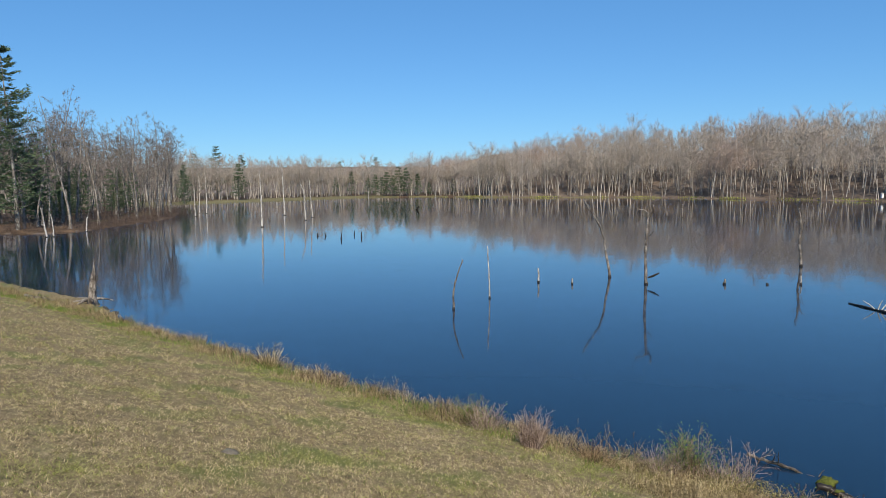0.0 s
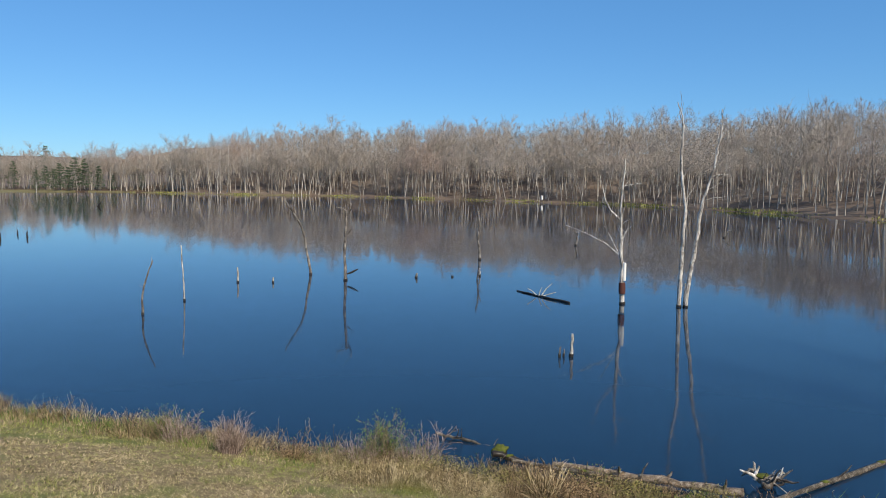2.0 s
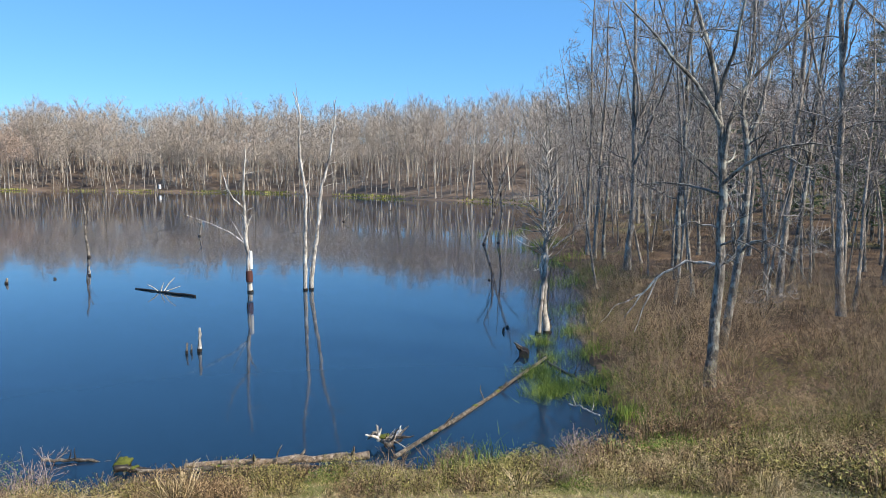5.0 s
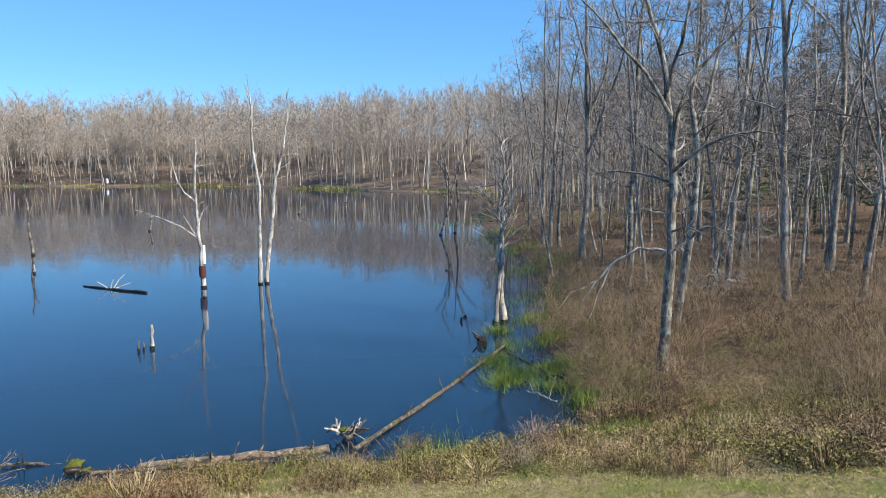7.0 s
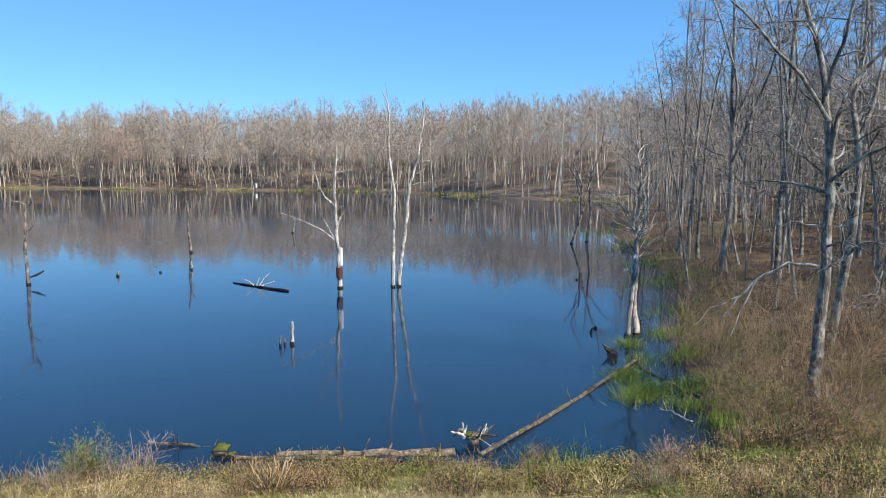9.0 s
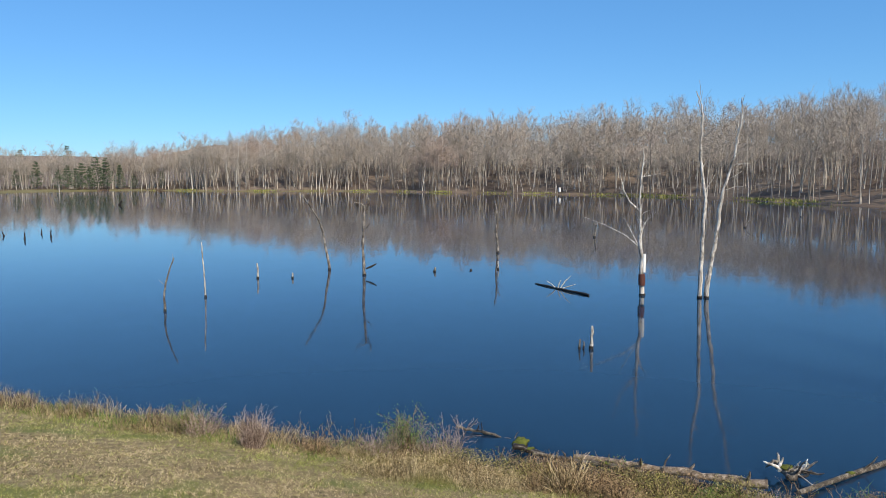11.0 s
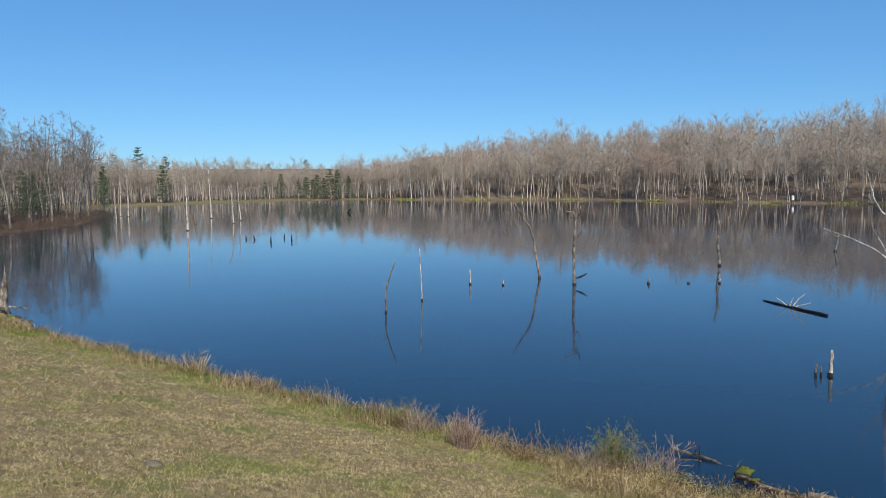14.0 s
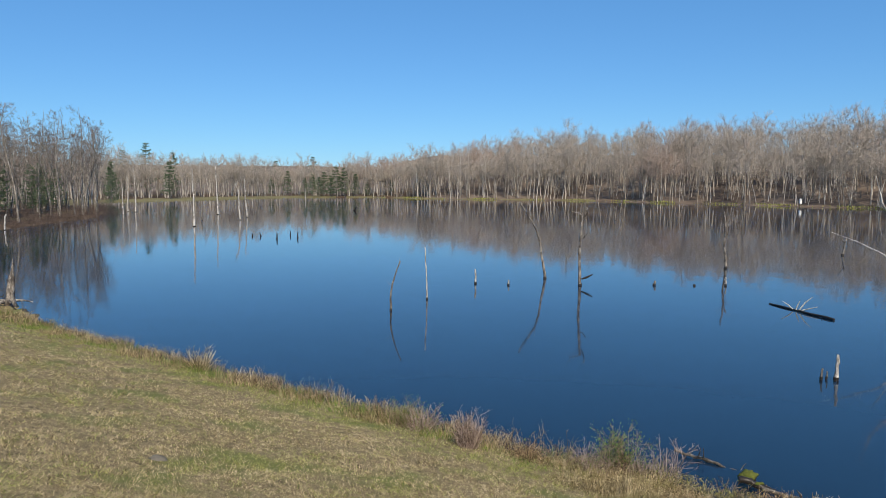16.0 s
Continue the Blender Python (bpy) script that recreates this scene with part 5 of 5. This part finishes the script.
heaps = [(2.3, 8.2, 2, 0.9), (2.75, 7.9, 2, 1.0), (3.1, 8.15, 2, 0.9), (3.3, 7.6, 2, 1.0), (2.9, 8.5, 2, 0.8), (3.7, 7.3, 2, 0.8), (5.3, 7.7, 0, 0.8), (5.75, 7.35, 1, 0.85), (6.15, 6.95, 1, 0.8), (6.55, 6.5, 0, 0.8), (4.9, 8.1, 1, 0.8), (5.5, 7.2, 0, 0.9), (6.9, 6.1, 2, 0.8), (4.6, 8.4, 0, 0.7), (8.28, 2.41, 2, 1.1), (10.4, 1.9, 2, 1.2), (10.9, 1.4, 2, 1.2), (11.3, 0.9, 2, 1.0), (10.3, 3.75, 4, 1.2), (10.75, 3.45, 4, 1.2), (11.2, 3.1, 4, 1.1), (7.9, 5.6, 4, 0.8), (9.1, 2.9, 1, 1.0), (8.6, 3.6, 1, 1.1), (8.0, 4.3, 0, 1.0), (14.75, 8.05, 2, 0.7)]
while len(heaps) < 264:
    u, s = rng.uniform(-5, 11.0), rng.uniform(4.6, 9.1)
    x, y = u * E_DAM[0] + s * N_DAM[0], u * E_DAM[1] + s * N_DAM[1]
    if s < float(np.interp(u, EDGE_U, EDGE_S)) + 0.3 or math.hypot(x, y) > 13.2 or shore_distance(x, y) < 0.1 or (1.5 < u < 5.0 and s > 8.6):
        continue
    if min(math.hypot(x - q[0], y - q[1]) for q in heaps) > 0.30 + 0.012 * max(0, u):
        lush = 0.5 + 0.5 * float(ripple(x, y, 0.7, 4.0)) + rng.normal(0, 0.25) - 0.02
        kk = int(rng.choice([0, 3, 0])) if lush > 0.6 else (int(rng.choice([1, 1, 4])) if lush < 0.38 else int(rng.choice([2, 2, 3, 1])))
        heaps.append((x, y, kk, rng.uniform(0.55, 1.0) * float(np.interp(u, [3, 6], [1, 1.2]))))
    elif rng.uniform() < 0.001:
        break
place_all(MOUNDS, heaps, "weed mounds on the bank", rng, 0.2)

# thicket between the lawn and the woods
BRUSH = "tangled leafless tan brush at the edge of the woods"
thicket = [bush(20 + k, 30, hh, sp, mm, "brush_shrub", BRUSH, lf, dr, 0.0020, 9, 8) for k, (hh, sp, lf, dr, mm) in enumerate([(1.4, 1.1, 0.02, 0.02, M_BRUSH), (1.1, 1.1, 0.04, 0.04, M_BRUSHTAN), (1.7, 1.0, 0.0, 0.0, M_BRUSHTAN), (0.8, 1.0, 0.1, 0.05, M_BRUSHTAN), (1.0, 1.2, 0.25, 0.05, M_BRUSHOLIVE)])]
spots = []
tries = 0
while len(spots) < 70 and tries < 6000:
    tries += 1
    a, r = radians(rng.uniform(-99, -62)), rng.uniform(11.0, 23)
    x, y = -math.sin(a) * r, math.cos(a) * r
    d = float(shore_distance(x, y))
    if d > 0.9 and x * E_DAM[0] + y * E_DAM[1] > 5.4 and (not spots or min(math.hypot(x - q[0], y - q[1]) for q in spots) > 0.085 * r * 0.75):
        spots.append((x, y, int(rng.integers(3, 5)) if r < 11.8 else int(rng.integers(0, 5)), rng.uniform(0.6, 1.05)))
while len(spots) < 112 and tries < 20000:
    tries += 1
    a, r = radians(rng.uniform(-84, -57)), rng.uniform(10.8, 30)
    x, y = -math.sin(a) * r, math.cos(a) * r
    if 0.0 < shore_distance(x, y) < 1.3 and x * E_DAM[0] + y * E_DAM[1] > 5.4 and min(math.hypot(x - q[0], y - q[1]) for q in spots) > 0.5:
        spots.append((x, y, int(rng.choice([1, 3, 4, 3, 1, 0])), rng.uniform(0.55, 0.95)))
place_all(thicket, spots, "brush thicket", rng, 0.2)

# low undergrowth under the woods, the wooded point and the far shore
rng = np.random.default_rng(41)


def low_brush(seed, stems, height):
    q = np.random.default_rng(seed)
    g = Geo()
    for _ in range(stems):
        p = bend((q.normal(0, 0.35), q.normal(0, 0.35), -0.05), (q.normal(0, 0.5), q.normal(0, 0.5), 1), height * q.uniform(0.5, 1.1), 3, 0.2, -0.05, q)
        g.tube(p, 0.0034 * np.array([1, 0.8, 0.6, 0.3]), 3)
        for _ in range(7):
            o, w = along(p, q.uniform(0.3, 1))
            w = side_way(w, q.uniform(20, 60), q)
            sd = np.cross(w, q.normal(0, 1, 3))
            sd *= 0.0032 / (np.linalg.norm(sd) + 1e-9)
            g.add([o - sd, o + sd, o + w * height * q.uniform(0.15, 0.4)], [(0, 1, 2, 2)])
    return g.arrays()


kinds = [low_brush(61, 16, 0.9), low_brush(62, 14, 0.6), low_brush(63, 18, 1.3)]
spots = []
while len(spots) < 170:
    a, r = radians(rng.uniform(-99, -58)), math.exp(rng.uniform(math.log(15), math.log(70)))
    x, y = -math.sin(a) * r, math.cos(a) * r
    if shore_distance(x, y) > 0.8:
        spots.append((x, y, int(rng.integers(0, 3)), rng.uniform(0.7, 1.2) * (0.8 + r / 50)))
while len(spots) < 320:                                           # thick at the edge of the lawn
    a, r = radians(rng.uniform(-99, -62)), rng.uniform(11.6, 19)
    x, y = -math.sin(a) * r, math.cos(a) * r
    if shore_distance(x, y) > 0.3 and x * E_DAM[0] + y * E_DAM[1] > 5.8:
        spots.append((x, y, int(rng.integers(0, 2)), rng.uniform(0.6, 1.0)))
tagged(new("undergrowth", quad_mesh("undergrowth", *scatter(kinds, spots, rng), (M_BRUSH,))), "low brown leafless undergrowth on the woods floor", "undergrowth", kind="stuff")
spots = []
while len(spots) < 300:
    x, y = rng.uniform(-70, -33), rng.uniform(60, 125)
    d = float(shore_distance(x, y))
    if -0.7 < d < (2.2 if len(spots) < 160 else 14):
        spots.append((x, y, int(rng.integers(0, 3)), rng.uniform(0.9, 1.9)))
tagged(new("point_brush", quad_mesh("point_brush", *scatter(kinds, spots, rng), (M_BRUSHDARK,))), "reddish-brown brush along the wooded point", "undergrowth", kind="stuff")

# pale dead limb hanging from the big tree
g = Geo()
b, fw = np.array([12.94, 3.61]), np.array([12.94, 3.61]) / 13.43
rt = np.array([fw[1], -fw[0]])
for pts, r0 in (([(0, 2.45), (-0.45, 2.5), (-0.95, 2.2), (-1.3, 1.75), (-1.55, 1.35)], 0.03), ([(-0.95, 2.2), (-1.2, 1.6), (-1.35, 1.1)], 0.016), ([(0, 3.1), (-0.4, 3.2), (-0.9, 3.0)], 0.02), ([(-1.2, 1.85), (-1.7, 1.6), (-2.0, 1.2)], 0.013)):
    p = np.array(pts)
    ts = np.linspace(0, len(p) - 1, 12)
    lat, up = np.interp(ts, np.arange(len(p)), p[:, 0]), np.interp(ts, np.arange(len(p)), p[:, 1])
    g.tube(np.stack([b[0] + rt[0] * lat, b[1] + rt[1] * lat, up + 0.02 * np.sin(ts * 7)], -1), r0 * np.linspace(1, 0.35, 12), 6)
tagged(new("dead_branch", g.mesh("dead_branch", M_DEAD)), "pale barkless dead limb drooping from a trunk", "branch")

# yellow-green sedge fringe on the far waterline
g = Geo()
pts = []
for a, b in zip(LAKE[16:31], LAKE[17:32]):
    length = float(np.hypot(*(b - a)))
    k = int(length * 26)
    t = rng.uniform(0, 1, k)[:, None]
    nrm = np.array([(b - a)[1], -(b - a)[0]]) / length
    pts.append(a + t * (b - a) + nrm * rng.uniform(0.1, 2.6, k)[:, None])
pts = np.concatenate(pts)
pts = pts[patchy(pts[:, 0], pts[:, 1], 7, 0.5) + rng.normal(0, 0.1, len(pts)) > np.where(pts[:, 0] > 75, 0.50, 0.66)]
k = len(pts)
blades(g, pts[:, 0], pts[:, 1], ground_z(pts[:, 0], pts[:, 1]) - 0.05, rng.uniform(0.25, 0.6, k), rng.uniform(0.08, 0.2, k), rng.uniform(0.1, 0.6, k), rng, segs=1)
stuff("far_sedge", g, (M_CLOVER,), "pale yellow-green sedge fringing the far waterline", "grass")
